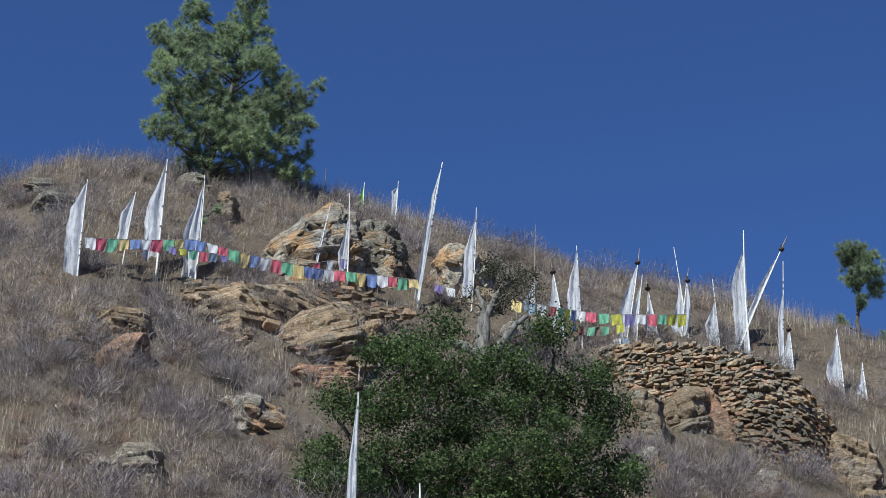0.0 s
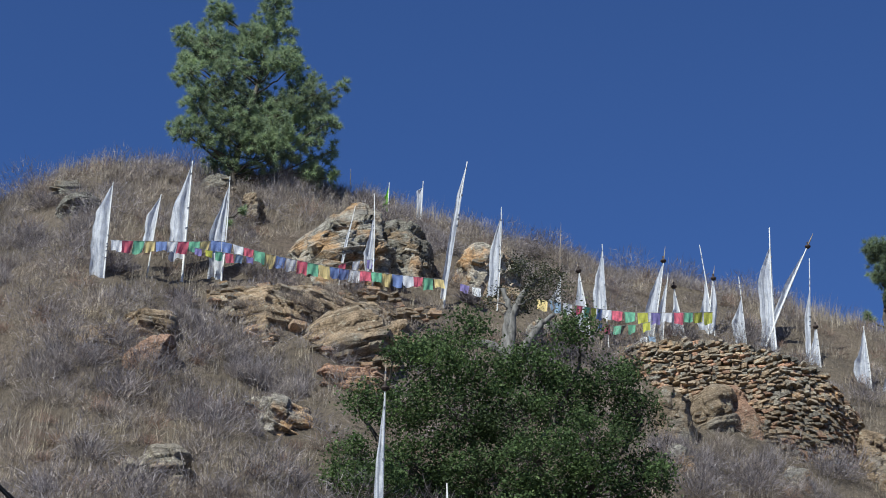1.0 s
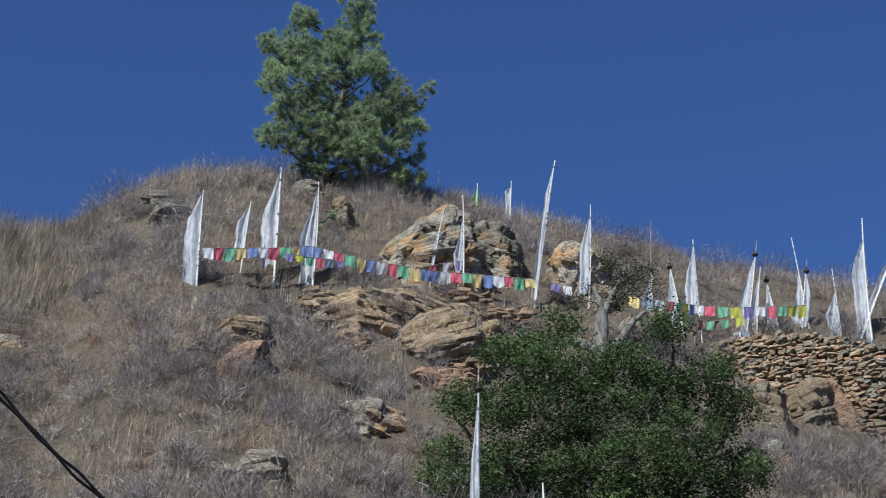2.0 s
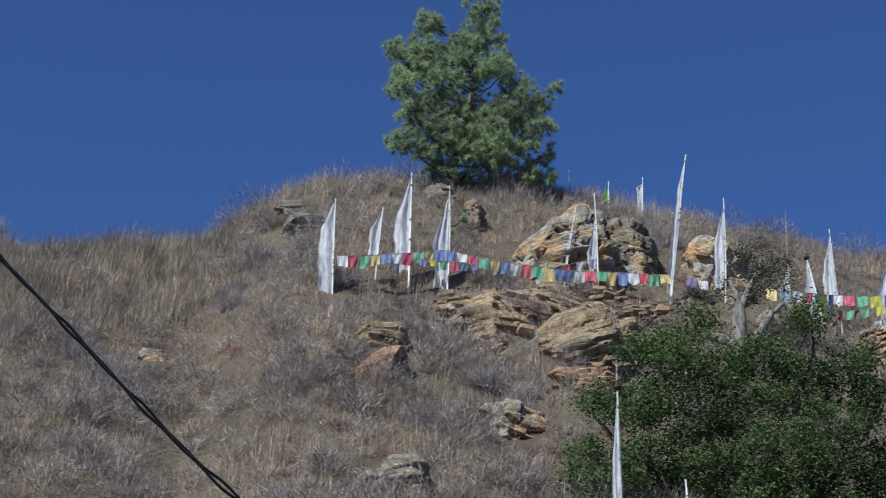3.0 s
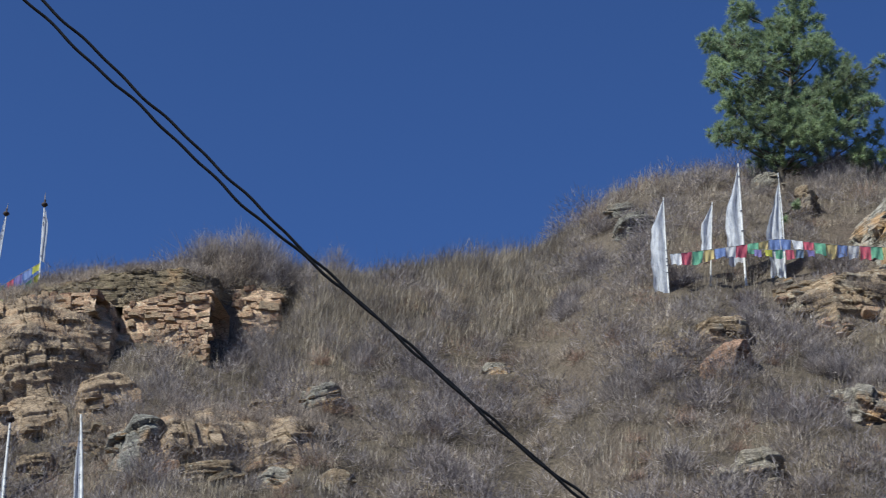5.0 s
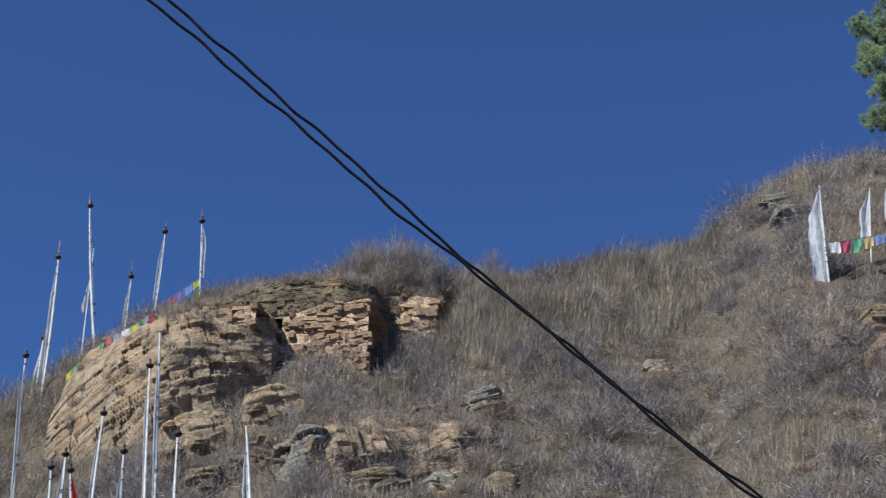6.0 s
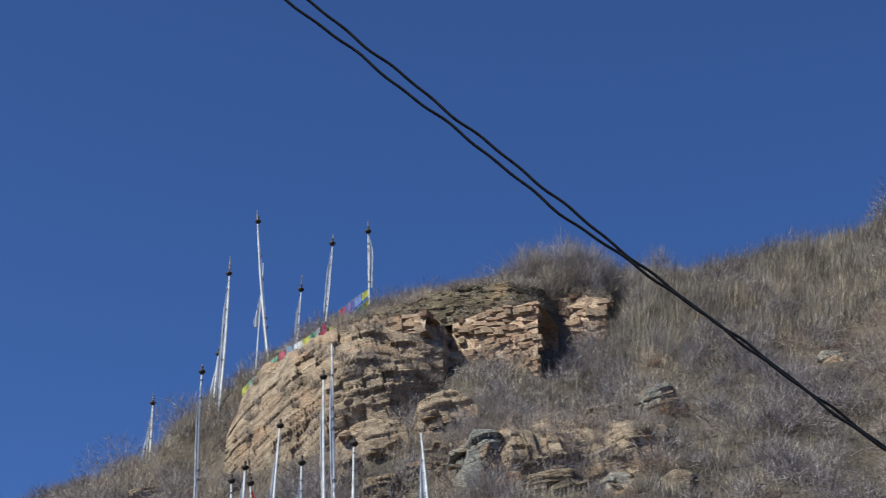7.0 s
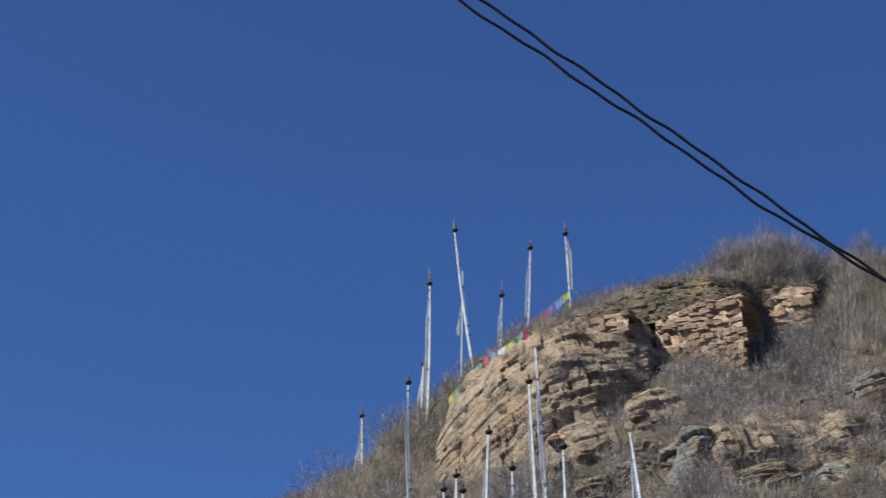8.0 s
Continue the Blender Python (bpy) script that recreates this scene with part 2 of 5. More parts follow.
# ---- builders ----
def mesh_of(name, verts, faces, material, smooth=False):
    """A mesh from arrays: verts (n, 3) and faces (m, k) of one size."""
    verts, faces = np.asarray(verts, np.float32), np.asarray(faces, np.int32)
    me = bpy.data.meshes.new(name)
    me.vertices.add(len(verts))
    me.vertices.foreach_set("co", verts.ravel())
    k = faces.shape[1]
    me.loops.add(faces.size)
    me.loops.foreach_set("vertex_index", faces.ravel())
    me.polygons.add(len(faces))
    me.polygons.foreach_set("loop_start", np.arange(len(faces), dtype=np.int32) * k)
    me.polygons.foreach_set("loop_total", np.full(len(faces), k, np.int32))
    if smooth:
        me.polygons.foreach_set("use_smooth", np.ones(len(faces), bool))
    me.update(calc_edges=True)
    me.materials.append(material)
    return me


def thing(name, m, label, category, group="", kind=""):
    ob = new(name)
    ob.empty_display_size = 0.2
    ob.matrix_world = m
    return tagged(ob, label, category, group, kind)


def part(name, me, parent, label=""):
    ob = new(name, me)
    ob.parent = parent
    return tagged(ob, label) if label else ob


def grid_faces(nu, nv, wrap=False):
    i, j = np.meshgrid(np.arange(nu if wrap else nu - 1), np.arange(nv - 1), indexing="ij")
    i, j = i.ravel(), j.ravel()
    i2 = (i + 1) % nu
    return np.stack([i * nv + j, i2 * nv + j, i2 * nv + j + 1, i * nv + j + 1], 1)


def tube(points, radii, sides=7):
    """Verts and faces of a round tapered tube along points."""
    p = np.asarray(points, float)
    r = np.asarray(radii, float)
    d = np.gradient(p, axis=0)
    d /= np.maximum(np.linalg.norm(d, axis=1, keepdims=True), 1e-9)
    ref = np.array([0.31, 0.92, 0.24])
    a = np.cross(d, ref)
    a /= np.linalg.norm(a, axis=1, keepdims=True)
    c = np.cross(d, a)
    ang = np.linspace(0, 2 * np.pi, sides, endpoint=False)
    ring = a[None] * np.cos(ang)[:, None, None] + c[None] * np.sin(ang)[:, None, None]
    v = p[None] + ring * r[None, :, None]
    return v.reshape(-1, 3), grid_faces(sides, len(p), True)


def joined(bits):
    vs, fs, o = [], [], 0
    for v, f in bits:
        vs.append(v)
        fs.append(f + o)
        o += len(v)
    return np.concatenate(vs), np.concatenate(fs)


def hashed(*k):
    """A repeatable number from 0 to 1 for whole-number keys."""
    h = np.zeros(np.broadcast(*k).shape) if len(k) > 1 else np.zeros(np.shape(k[0]))
    for i, a in enumerate(k):
        h = h + np.asarray(a) * (12.9898 + 65.233 * i)
    s = np.sin(h) * 43758.5453
    return s - np.floor(s)


def wobble(x, y, z, seed):
    """Smooth uneven noise of about -1 to 1, from a few tilted waves."""
    rs = np.random.RandomState(seed)
    out = 0
    for k in range(6):
        f = rs.normal(size=3)
        f = f / np.linalg.norm(f) * (0.8 * 1.55 ** k)
        out = out + np.sin(f[0] * x + f[1] * y + f[2] * z + rs.uniform(0, 6.3)) / 1.3 ** k
    return out / 2.2


def twig_bundle(c, k, width, rs, height=1.0):
    """Verts and faces of thin forked twigs that fan out from the feet c, each of reach k: one stem and two tips a twig."""
    n = len(c)
    d = rs.normal(size=(n, 3)) * (1, 1, 0.5)
    d[:, 2] = np.abs(d[:, 2]) + 0.55 * height
    d /= np.linalg.norm(d, axis=1, keepdims=True)
    ln = (k * rs.uniform(0.5, 1.1, n))[:, None]
    s = np.cross(d, rs.normal(size=(n, 3)))
    s *= width / np.linalg.norm(s, axis=1, keepdims=True)
    st = c + d * ln * rs.uniform(0.0, 0.3, (n, 1)) + rs.normal(size=(n, 3)) * (0.10, 0.10, 0.04) * ln
    mid = st + d * ln * 0.45 + rs.normal(size=(n, 3)) * 0.07 * ln
    tip = mid + (d + rs.normal(size=(n, 3)) * 0.4) * ln * 0.45
    tip2 = mid + (d + rs.normal(size=(n, 3)) * 0.5) * ln * 0.35
    v = np.stack([st, mid - s / 2, mid + s / 2, tip, tip2], 1).reshape(-1, 3)
    i = np.arange(n)[:, None] * 5
    return v, np.concatenate([i + [[0, 1, 2]], i + [[1, 2, 3]], i + [[1, 2, 4]]], 0)


def fuzz(c, R, per, length, width, rs, up=0.35):
    """Fine short twigs that fill low rounded masses at c, of half-width, depth and height R, pointing outward."""
    n = len(c) * per
    d = rs.normal(size=(n, 3))
    d[:, 2] = np.abs(d[:, 2])
    d /= np.linalg.norm(d, axis=1, keepdims=True)
    at = np.repeat(c, per, 0) + d * np.repeat(R, per, 0) * rs.uniform(0.05, 1.0, (n, 1)) ** 0.6
    way = d * 0.7 + rs.normal(size=(n, 3)) * 0.5 + (0, 0, up)
    way /= np.linalg.norm(way, axis=1, keepdims=True)
    s = np.cross(way, rs.normal(size=(n, 3)))
    s *= width / np.linalg.norm(s, axis=1, keepdims=True)
    ln = length * rs.uniform(0.5, 1.3, (n, 1))
    v = np.stack([at - s / 2, at + s / 2, at + way * ln], 1).reshape(-1, 3)
    return v, np.arange(3 * n).reshape(-1, 3)


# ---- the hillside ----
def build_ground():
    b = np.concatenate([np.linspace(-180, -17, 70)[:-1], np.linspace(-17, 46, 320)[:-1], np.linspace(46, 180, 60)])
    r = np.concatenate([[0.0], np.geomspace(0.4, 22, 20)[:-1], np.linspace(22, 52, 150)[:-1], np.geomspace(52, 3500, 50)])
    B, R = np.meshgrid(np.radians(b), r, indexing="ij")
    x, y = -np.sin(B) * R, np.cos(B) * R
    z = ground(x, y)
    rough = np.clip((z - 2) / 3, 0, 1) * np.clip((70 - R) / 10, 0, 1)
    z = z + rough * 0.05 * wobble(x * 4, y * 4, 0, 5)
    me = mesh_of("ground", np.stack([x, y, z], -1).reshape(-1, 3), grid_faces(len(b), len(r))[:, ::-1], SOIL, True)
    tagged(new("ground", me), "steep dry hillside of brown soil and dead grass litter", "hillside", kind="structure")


build_ground()
BARE = []   # plan circles in which no grass grows: x, y, radius


def stone_mesh(seed, material):
    """A rough flat stone about one unit long, split square, with chipped corners."""
    rs = np.random.RandomState(seed)
    bm = bmesh.new()
    bmesh.ops.create_cube(bm, size=1.0)
    for v in bm.verts:
        v.co += Vector(rs.uniform(-0.17, 0.17, 3))
    bmesh.ops.bevel(bm, geom=bm.edges[:], offset=0.085, segments=1, affect="EDGES")
    for v in bm.verts:
        v.co += Vector(rs.uniform(-0.05, 0.05, 3))
    me = bpy.data.meshes.new("stone")
    bm.to_mesh(me)
    bm.free()
    me.materials.append(material)
    return me


STONES = [stone_mesh(40 + i, m) for i, m in enumerate([ROCK_GREY, ROCK_OCHRE, ROCK_GREY, ROCK_DARK, ROCK_OCHRE, ROCK_RED, ROCK_GREY, ROCK_OCHRE, ROCK_TAN, ROCK_TAN, ROCK_RED, ROCK_SAND])]


SLABS = {m.name: [stone_mesh(60 + k, m) for k in range(3)] for m in (ROCK_GREY, ROCK_SAND, ROCK_OCHRE, ROCK_RED, ROCK_DARK)}


def bed_relief(X, Y, Z, layer, tilt, lump, block, seed):
    """How far each point of a bedded rock stands out: thin dipping beds of uneven thickness, and blocks between upright joints."""
    rs = np.random.RandomState(seed + 77)
    beds = np.cumsum(layer * rs.choice([0.22, 0.35, 0.55, 0.9, 1.4], 400) * rs.uniform(0.8, 1.2, 400))
    u = 1 / math.hypot(1, tilt)
    w = (Z + tilt * X) * u + 0.22 * Y + 0.06 * wobble(X * 1.4, Y * 1.4, Z * 1.4, seed + 2)
    w = w - w.min() + beds[3]
    bed = np.clip(np.searchsorted(beds, w.ravel()).reshape(w.shape), 1, 398)
    part_way = (w - beds[bed - 1]) / (beds[bed] - beds[bed - 1])
    along = ((X - tilt * Z) * u + 0.06 * wobble(X * 2.3, Y * 2.3, Z * 2.3, seed + 3)) / (block * 0.6) + 3 * hashed(bed // 3, np.array(seed + 5))
    cell = np.floor(along + 0.3 * hashed(bed, np.array(seed + 6)))
    crack = np.abs(along - np.round(along)) < 0.035
    out = 0.50 * (hashed(bed, np.array(seed)) - 0.6) + 1.0 * (hashed(bed // 3, cell, np.array(seed + 1)) - 0.55) + 0.35 * (hashed(bed, cell, np.array(seed + 2)) - 0.5)
    seam = (np.abs(part_way - 0.5) > 0.40) & (hashed(bed, cell, np.array(seed + 9)) > 0.55)
    out = out - 0.28 * seam - 0.25 * crack * (hashed(cell, bed // 3, np.array(3)) > 0.5)
    return lump * (out + 0.10 * wobble(X * 5, Y * 5, Z * 5, seed + 4) + 0.06 * wobble(X * 14, Y * 14, Z * 14, seed + 5))


def bedded(width, height, depth, layer, tilt, lump, lean, fine, block, sink, shape, top, bulge, undercut, seed, planes=()):
    """Verts and faces of an angular rock: a mass split along flat planes, its faces stepped by thin dipping beds and upright joints."""
    rs = np.random.RandomState(seed)
    nu, nv = int(fine * 0.7), int(fine * 0.41)
    q = np.linspace(-1, 1, nu, endpoint=False)
    A, V = np.meshgrid(np.pi * (0.62 * q + 0.38 * q ** 5), np.linspace(0, 1, nv), indexing="ij")
    rho = (1 - V ** top) ** (1 / 2.2) * (1 - 0.25 * V / top)
    p = 2 / shape
    sx, cy = np.sign(np.sin(A)) * np.abs(np.sin(A)) ** p, np.sign(np.cos(A)) * np.abs(np.cos(A)) ** p
    X, Y, Z = width / 2 * rho * sx, -depth * rho * cy, V * height * (1.06 + sink) - height * sink
    k = 1.16 + bulge * wobble(X * 2.2 / max(width, 0.7), Y * 2.0 / max(width, 0.7), Z * 1.4 / max(height, 0.5), seed)
    P = np.stack([X * k, Y * k, Z], -1).reshape(-1, 3)
    # breakage planes: one along the bedding, the rest steep joints, a few slanting
    size = np.array([width / 2, depth, height])
    cuts = [((tilt, -0.15, 1.0), 0.9), *planes]
    for _ in range(9):
        a = rs.normal() * 0.75
        cuts.append(((math.sin(a), -math.cos(a), rs.choice([0.0, 0.2, 0.5, -0.15]) + tilt * math.sin(a) * 0.3), rs.uniform(0.73, 0.95)))
    for e in (-1, 1):
        cuts.append(((e * 1.0, -0.35 * rs.rand(), rs.uniform(0.1, 0.6)), rs.uniform(0.82, 0.95)))
    for nrm, keep in cuts:
        nrm = np.array(nrm) / size
        nrm /= np.linalg.norm(nrm)
        over = P @ nrm
        over = over - over.max() * keep
        P = P - np.maximum(over, 0)[:, None] * nrm * 0.94
    X, Y, Z = [c.reshape(nu, nv) for c in P.T]
    out = bed_relief(X, Y, Z, layer, tilt, lump * 1.4, block, seed)
    flat = np.clip((V - 0.75) / 0.25, 0, 1)
    X, Y, Z = X + out * sx * (1 - flat), Y - out * cy * (1 - 0.8 * flat), Z + out * (0.1 + 0.4 * flat)
    Y = Y + undercut * np.clip(1 - (V - 0.2) / 0.3, 0, 1) * np.clip(0.6 + 1.4 * X / width, 0, 1) * np.clip(cy, 0, 1)
    X = X + lean * np.maximum(Z, 0)
    return np.stack([X, Y, Z], -1).reshape(-1, 3), grid_faces(nu, nv, True)


def outcrop(x, y, width, height, depth, turn, material, label, seed, layer=0.16, tilt=0.25, lump=0.12, lean=0.0, fine=150, block=0.5, sink=0.25, shape=2.6, top=3.2, bulge=0.2, slabs=5, undercut=0.0, planes=(), name="rock_outcrop"):
    """A bedded, broken rock that stands out of the slope."""
    me = mesh_of(name, *bedded(width, height, depth, layer, tilt, lump, lean, fine, block, sink, shape, top, bulge, undercut, seed, planes), material)
    c, s = math.cos(radians(turn)), math.sin(radians(turn))
    ox, oy = x - s * depth * 1.02, y + c * depth * 1.02
    ob = new(name, me)
    ob.matrix_world = pose(ox, oy, float(ground(x, y)), 0, 0, turn)
    BARE.append((ox, oy, max(width * 0.3, 0.15)))
    BARE.append((x + s * 0.05, y - c * 0.05, max(width * 0.15, 0.1)))
    if width > 1.4:
        for e in (-0.3, 0.3):
            BARE.append((ox + c * width * e, oy + s * width * e, width * 0.2))
    # thin slabs that jut out along the bedding
    rs = np.random.RandomState(seed)
    for _ in range(int(min(slabs, 2 + width * 2.6))):
        e, up = rs.uniform(-0.42, 0.42), rs.uniform(0.12, 0.66)
        lx, lz = e * width, up * height
        ly = -depth * max(0.2, (1 - (2 * abs(e)) ** shape)) ** (1 / shape) * (1 - 0.4 * up / top) * 0.93
        w = rs.uniform(0.2, 0.42) * min(1.0, width * 0.6)
        st = new("slab", SLABS[material.name][rs.randint(3)])
        st.parent = ob
        st.matrix_local = pose(lx + lean * lz, ly + 0.10, lz, rs.uniform(-8, 8), math.degrees(math.atan(tilt)) + rs.uniform(-6, 6), rs.uniform(-20, 20) - e * 60) @ Matrix.Diagonal((w, w * 0.7, w * rs.uniform(0.22, 0.42), 1))
    return tagged(ob, label, "rock", "rocks on the hillside")


def rubble(x, y, width, height, turn, count, label, seed, small=0.10, large=0.36, back=0.8):
    """A ledge of loose flat stones lying on one another up the slope."""
    ob = thing("rubble_ledge", pose(x, y, float(ground(x, y)), 0, 0, turn), label, "rock ledge", "rocks on the hillside")
    rs = np.random.RandomState(seed)
    c, s = math.cos(radians(turn)), math.sin(radians(turn))
    for _ in range(count):
        w = rs.uniform(small, large)
        h = w * rs.uniform(0.25, 0.5)
        lx, up = rs.uniform(-0.5, 0.5) * width, rs.uniform(0, 1) ** 0.8
        lz = up * height
        ly = lz * back + rs.uniform(-0.05, 0.08)
        gx, gy = x + c * lx - s * ly, y + s * lx + c * ly
        lz = max(float(ground(gx, gy, False)) - float(ground(x, y)), lz * 0.75) + rs.uniform(-0.04, 0.16)
        st = new("stone", STONES[rs.choice([1, 4, 4, 7, 0, 8, 5])])
        st.parent = ob
        st.matrix_local = pose(lx, ly, lz, rs.uniform(-22, 10), rs.uniform(-20, 8), rs.uniform(-35, 35)) @ Matrix.Diagonal((w, w * rs.uniform(0.6, 1.0), h, 1))
    BARE.append((x - s * height * back * 0.5, y + c * height * back * 0.5, width * 0.28))
    return ob


outcrop(-3.62, 41.3, 3.3, 2.5, 1.25, 4.8, ROCK_GREY, "large bedded grey outcrop with ochre stains and lichen", 108, layer=0.22, tilt=-0.3, lump=0.24, fine=280, shape=5, top=9, block=0.6, lean=0.12, bulge=0.08, planes=[((-0.5, -0.12, 1.0), 0.70), ((0.9, -0.5, 0.2), 0.8)])
# the dark rock colour here stands in for shade in the recess, besides the undercut
outcrop(-1.70, 43.04, 1.67, 2.27, 1.31, 2.3, ROCK_DARK, "bedded outcrop coloured dark as in shade, beside the larger one", 115, layer=0.2, tilt=0.2, lump=0.17, fine=180, shape=3.5, top=4, bulge=0.15, undercut=0.5)
outcrop(-1.47, 43.17, 1.14, 1.30, 0.74, 2.0, ROCK_GREY, "grey slabs at the outcrop's foot", 122, layer=0.18, tilt=0.1, lump=0.13, fine=120)
outcrop(0.48, 43.67, 1.97, 2.02, 1.01, -0.6, ROCK_GREY, "pale grey jointed outcrop with lichen", 129, layer=0.2, tilt=0.3, lump=0.14, fine=170, block=0.4)
outcrop(-3.05, 37.15, 2.35, 1.56, 0.89, 4.7, ROCK_OCHRE, "big tilted ochre boulder with split layers", 136, layer=0.2, tilt=-0.45, lump=0.19, fine=230, lean=0.2, shape=4.0, top=6, block=0.9, bulge=0.09, undercut=0.9, slabs=3, planes=[((-0.65, -0.3, 0.85), 0.68), ((0.9, -0.4, 0.0), 0.8)])
outcrop(-2.45, 36.18, 1.63, 0.83, 0.54, 3.9, ROCK_RED, "low reddish ledge under the tilted boulder", 143, layer=0.11, tilt=0.05, lump=0.12)
outcrop(-1.57, 38.50, 1.12, 1.61, 0.92, 2.3, ROCK_OCHRE, "ochre ledge stepping back into the slope", 150, layer=0.16, tilt=-0.1, lump=0.12)
outcrop(-6.69, 35.68, 1.06, 0.97, 0.67, 10.6, ROCK_OCHRE, "dark-topped ledge above the reddish rock", 157, layer=0.16, tilt=-0.2, lump=0.12, shape=5, top=9, block=0.5, bulge=0.08, lean=0.15)
outcrop(-6.38, 34.50, 0.90, 0.89, 0.62, 10.5, ROCK_RED, "squarish reddish rock jutting from the slope", 164, layer=0.3, tilt=-0.4, lump=0.09, shape=5, top=9, block=0.8, bulge=0.07, lean=0.25)
outcrop(-7.39, 34.71, 0.92, 0.79, 0.43, 12.0, ROCK_OCHRE, "low ochre ledge half hidden in grass", 171, layer=0.12, tilt=-0.1, lump=0.08)
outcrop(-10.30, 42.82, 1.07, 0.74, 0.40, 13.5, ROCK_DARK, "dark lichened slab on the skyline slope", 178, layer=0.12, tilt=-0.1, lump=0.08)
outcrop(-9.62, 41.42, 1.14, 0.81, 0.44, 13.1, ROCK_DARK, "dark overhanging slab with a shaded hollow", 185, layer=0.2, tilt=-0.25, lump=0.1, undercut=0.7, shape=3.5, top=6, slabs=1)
outcrop(-5.60, 43.09, 0.80, 1.34, 0.75, 7.4, ROCK_OCHRE, "bedded brown ledges under the pine", 192, layer=0.1, tilt=0.1, lump=0.12)
outcrop(-6.76, 44.84, 1.23, 0.99, 0.55, 8.6, ROCK_DARK, "dark ledge among pine roots", 199, layer=0.1, tilt=0.1, lump=0.08)
outcrop(-5.37, 30.71, 1.61, 1.21, 0.85, 9.9, ROCK_DARK, "dark broken boulder in brown grass", 206, layer=0.25, tilt=-0.4, lump=0.2, fine=190, block=0.5, slabs=2, undercut=0.4)
outcrop(-3.69, 34.01, 1.58, 1.10, 0.77, 6.2, ROCK_GREY, "grey broken rock behind dry brush", 213, layer=0.25, tilt=0.15, lump=0.2, fine=170, slabs=1)
outcrop(4.56, 39.72, 0.95, 1.68, 0.96, -6.6, ROCK_OCHRE, "pale ochre boulder beneath the stone wall", 220, layer=0.3, tilt=0.2, lump=0.1)
outcrop(5.56, 41.16, 1.06, 1.32, 0.55, -7.7, ROCK_OCHRE, "pale ochre boulder set under the stone wall", 227, layer=0.3, tilt=-0.4, lump=0.13, shape=4, top=6, block=0.6, lean=0.2)
outcrop(6.37, 41.38, 0.88, 1.40, 0.59, -8.8, ROCK_RED, "flat-faced pinkish boulder under the wall", 234, layer=0.5, tilt=0.4, lump=0.08, shape=4.5, top=8, block=1.0, lean=-0.15, bulge=0.1, slabs=1)
outcrop(4.60, 38.86, 0.87, 0.76, 0.41, -6.7, ROCK_GREY, "pale grey rock in grass", 241, layer=0.2, tilt=0.2, lump=0.08)
outcrop(7.39, 40.30, 0.90, 0.65, 0.35, -10.4, ROCK_GREY, "small grey rock in grass", 248, layer=0.15, tilt=0.1, lump=0.07)
outcrop(9.48, 41.91, 1.62, 1.64, 0.94, -12.7, ROCK_OCHRE, "large ochre rock at the foot of the wall", 255, layer=0.25, tilt=0.2, lump=0.16, fine=150)
outcrop(0.82, 43.30, 1.14, 1.19, 0.67, -1.1, ROCK_OCHRE, "brown rock behind the gnarled tree", 262, layer=0.15, tilt=0.2, lump=0.1)
outcrop(1.90, 42.27, 1.10, 0.87, 0.48, -2.6, ROCK_GREY, "pale rock beside the gnarled trunk", 269, layer=0.2, tilt=0.2, lump=0.08)
outcrop(3.98, 43.09, 1.05, 0.97, 0.54, -5.3, ROCK_OCHRE, "ochre ledge at the wall's end", 276, layer=0.12, tilt=0.1, lump=0.1)
outcrop(-16.48, 29.52, 0.91, 1.11, 0.62, 29.2, ROCK_GREY, "pale grey angular boulder split from the bank", 311, layer=0.5, tilt=-0.35, lump=0.12, shape=3.6, top=6, block=0.9)
outcrop(-15.75, 33.38, 1.41, 0.91, 0.59, 25.3, ROCK_OCHRE, "brown ledge half hidden in brush", 318, layer=0.16, tilt=-0.2, lump=0.12)
outcrop(-14.86, 31.75, 1.11, 0.90, 0.50, 25.1, ROCK_OCHRE, "brown broken ledge in dry grass", 325, layer=0.16, tilt=-0.2, lump=0.12)
outcrop(-14.90, 29.41, 1.45, 0.66, 0.42, 26.9, ROCK_OCHRE, "eroded brown bank with orange patches", 332, layer=0.2, tilt=-0.25, lump=0.09)
outcrop(-16.59, 29.55, 1.07, 1.01, 0.56, 29.3, ROCK_GREY, "pale grey angular boulder with a shaded underside", 360, layer=0.25, tilt=-0.3, lump=0.12, shape=3.0)
outcrop(-15.96, 29.85, 1.07, 0.94, 0.52, 28.1, ROCK_OCHRE, "ochre broken rock beside the grey boulder", 367, layer=0.16, tilt=-0.2, lump=0.12)
outcrop(-15.72, 29.35, 0.6, 0.5, 0.26, 28.1, ROCK_RED, "small orange rock face", 374, layer=0.3, tilt=-0.3, lump=0.05)
outcrop(-15.65, 31.54, 1.51, 0.78, 0.50, 26.4, ROCK_RED, "sloping reddish ledge in dry grass", 381, layer=0.12, tilt=-0.3, lump=0.1)
outcrop(-16.19, 32.18, 0.92, 0.58, 0.36, 26.7, ROCK_DARK, "dark cracked rock among brush", 388, layer=0.14, tilt=0.1, lump=0.1)
outcrop(-14.27, 32.92, 1.03, 0.68, 0.37, 23.4, ROCK_GREY, "grey-green slab lying in brush", 395, layer=0.14, tilt=-0.15, lump=0.09)
outcrop(-13.99, 30.44, 0.90, 0.60, 0.38, 24.7, ROCK_GREY, "pale rounded rock in dry grass", 402, layer=0.25, tilt=0.1, lump=0.06)
outcrop(-12.80, 30.50, 0.83, 0.61, 0.32, 22.8, ROCK_OCHRE, "pale ochre boulder in dry grass", 409, layer=0.3, tilt=0.1, lump=0.06)
outcrop(-11.81, 36.80, 0.81, 0.39, 0.23, 17.8, ROCK_GREY, "small flat grey stone in grass", 416, layer=0.1, tilt=0.0, lump=0.04)
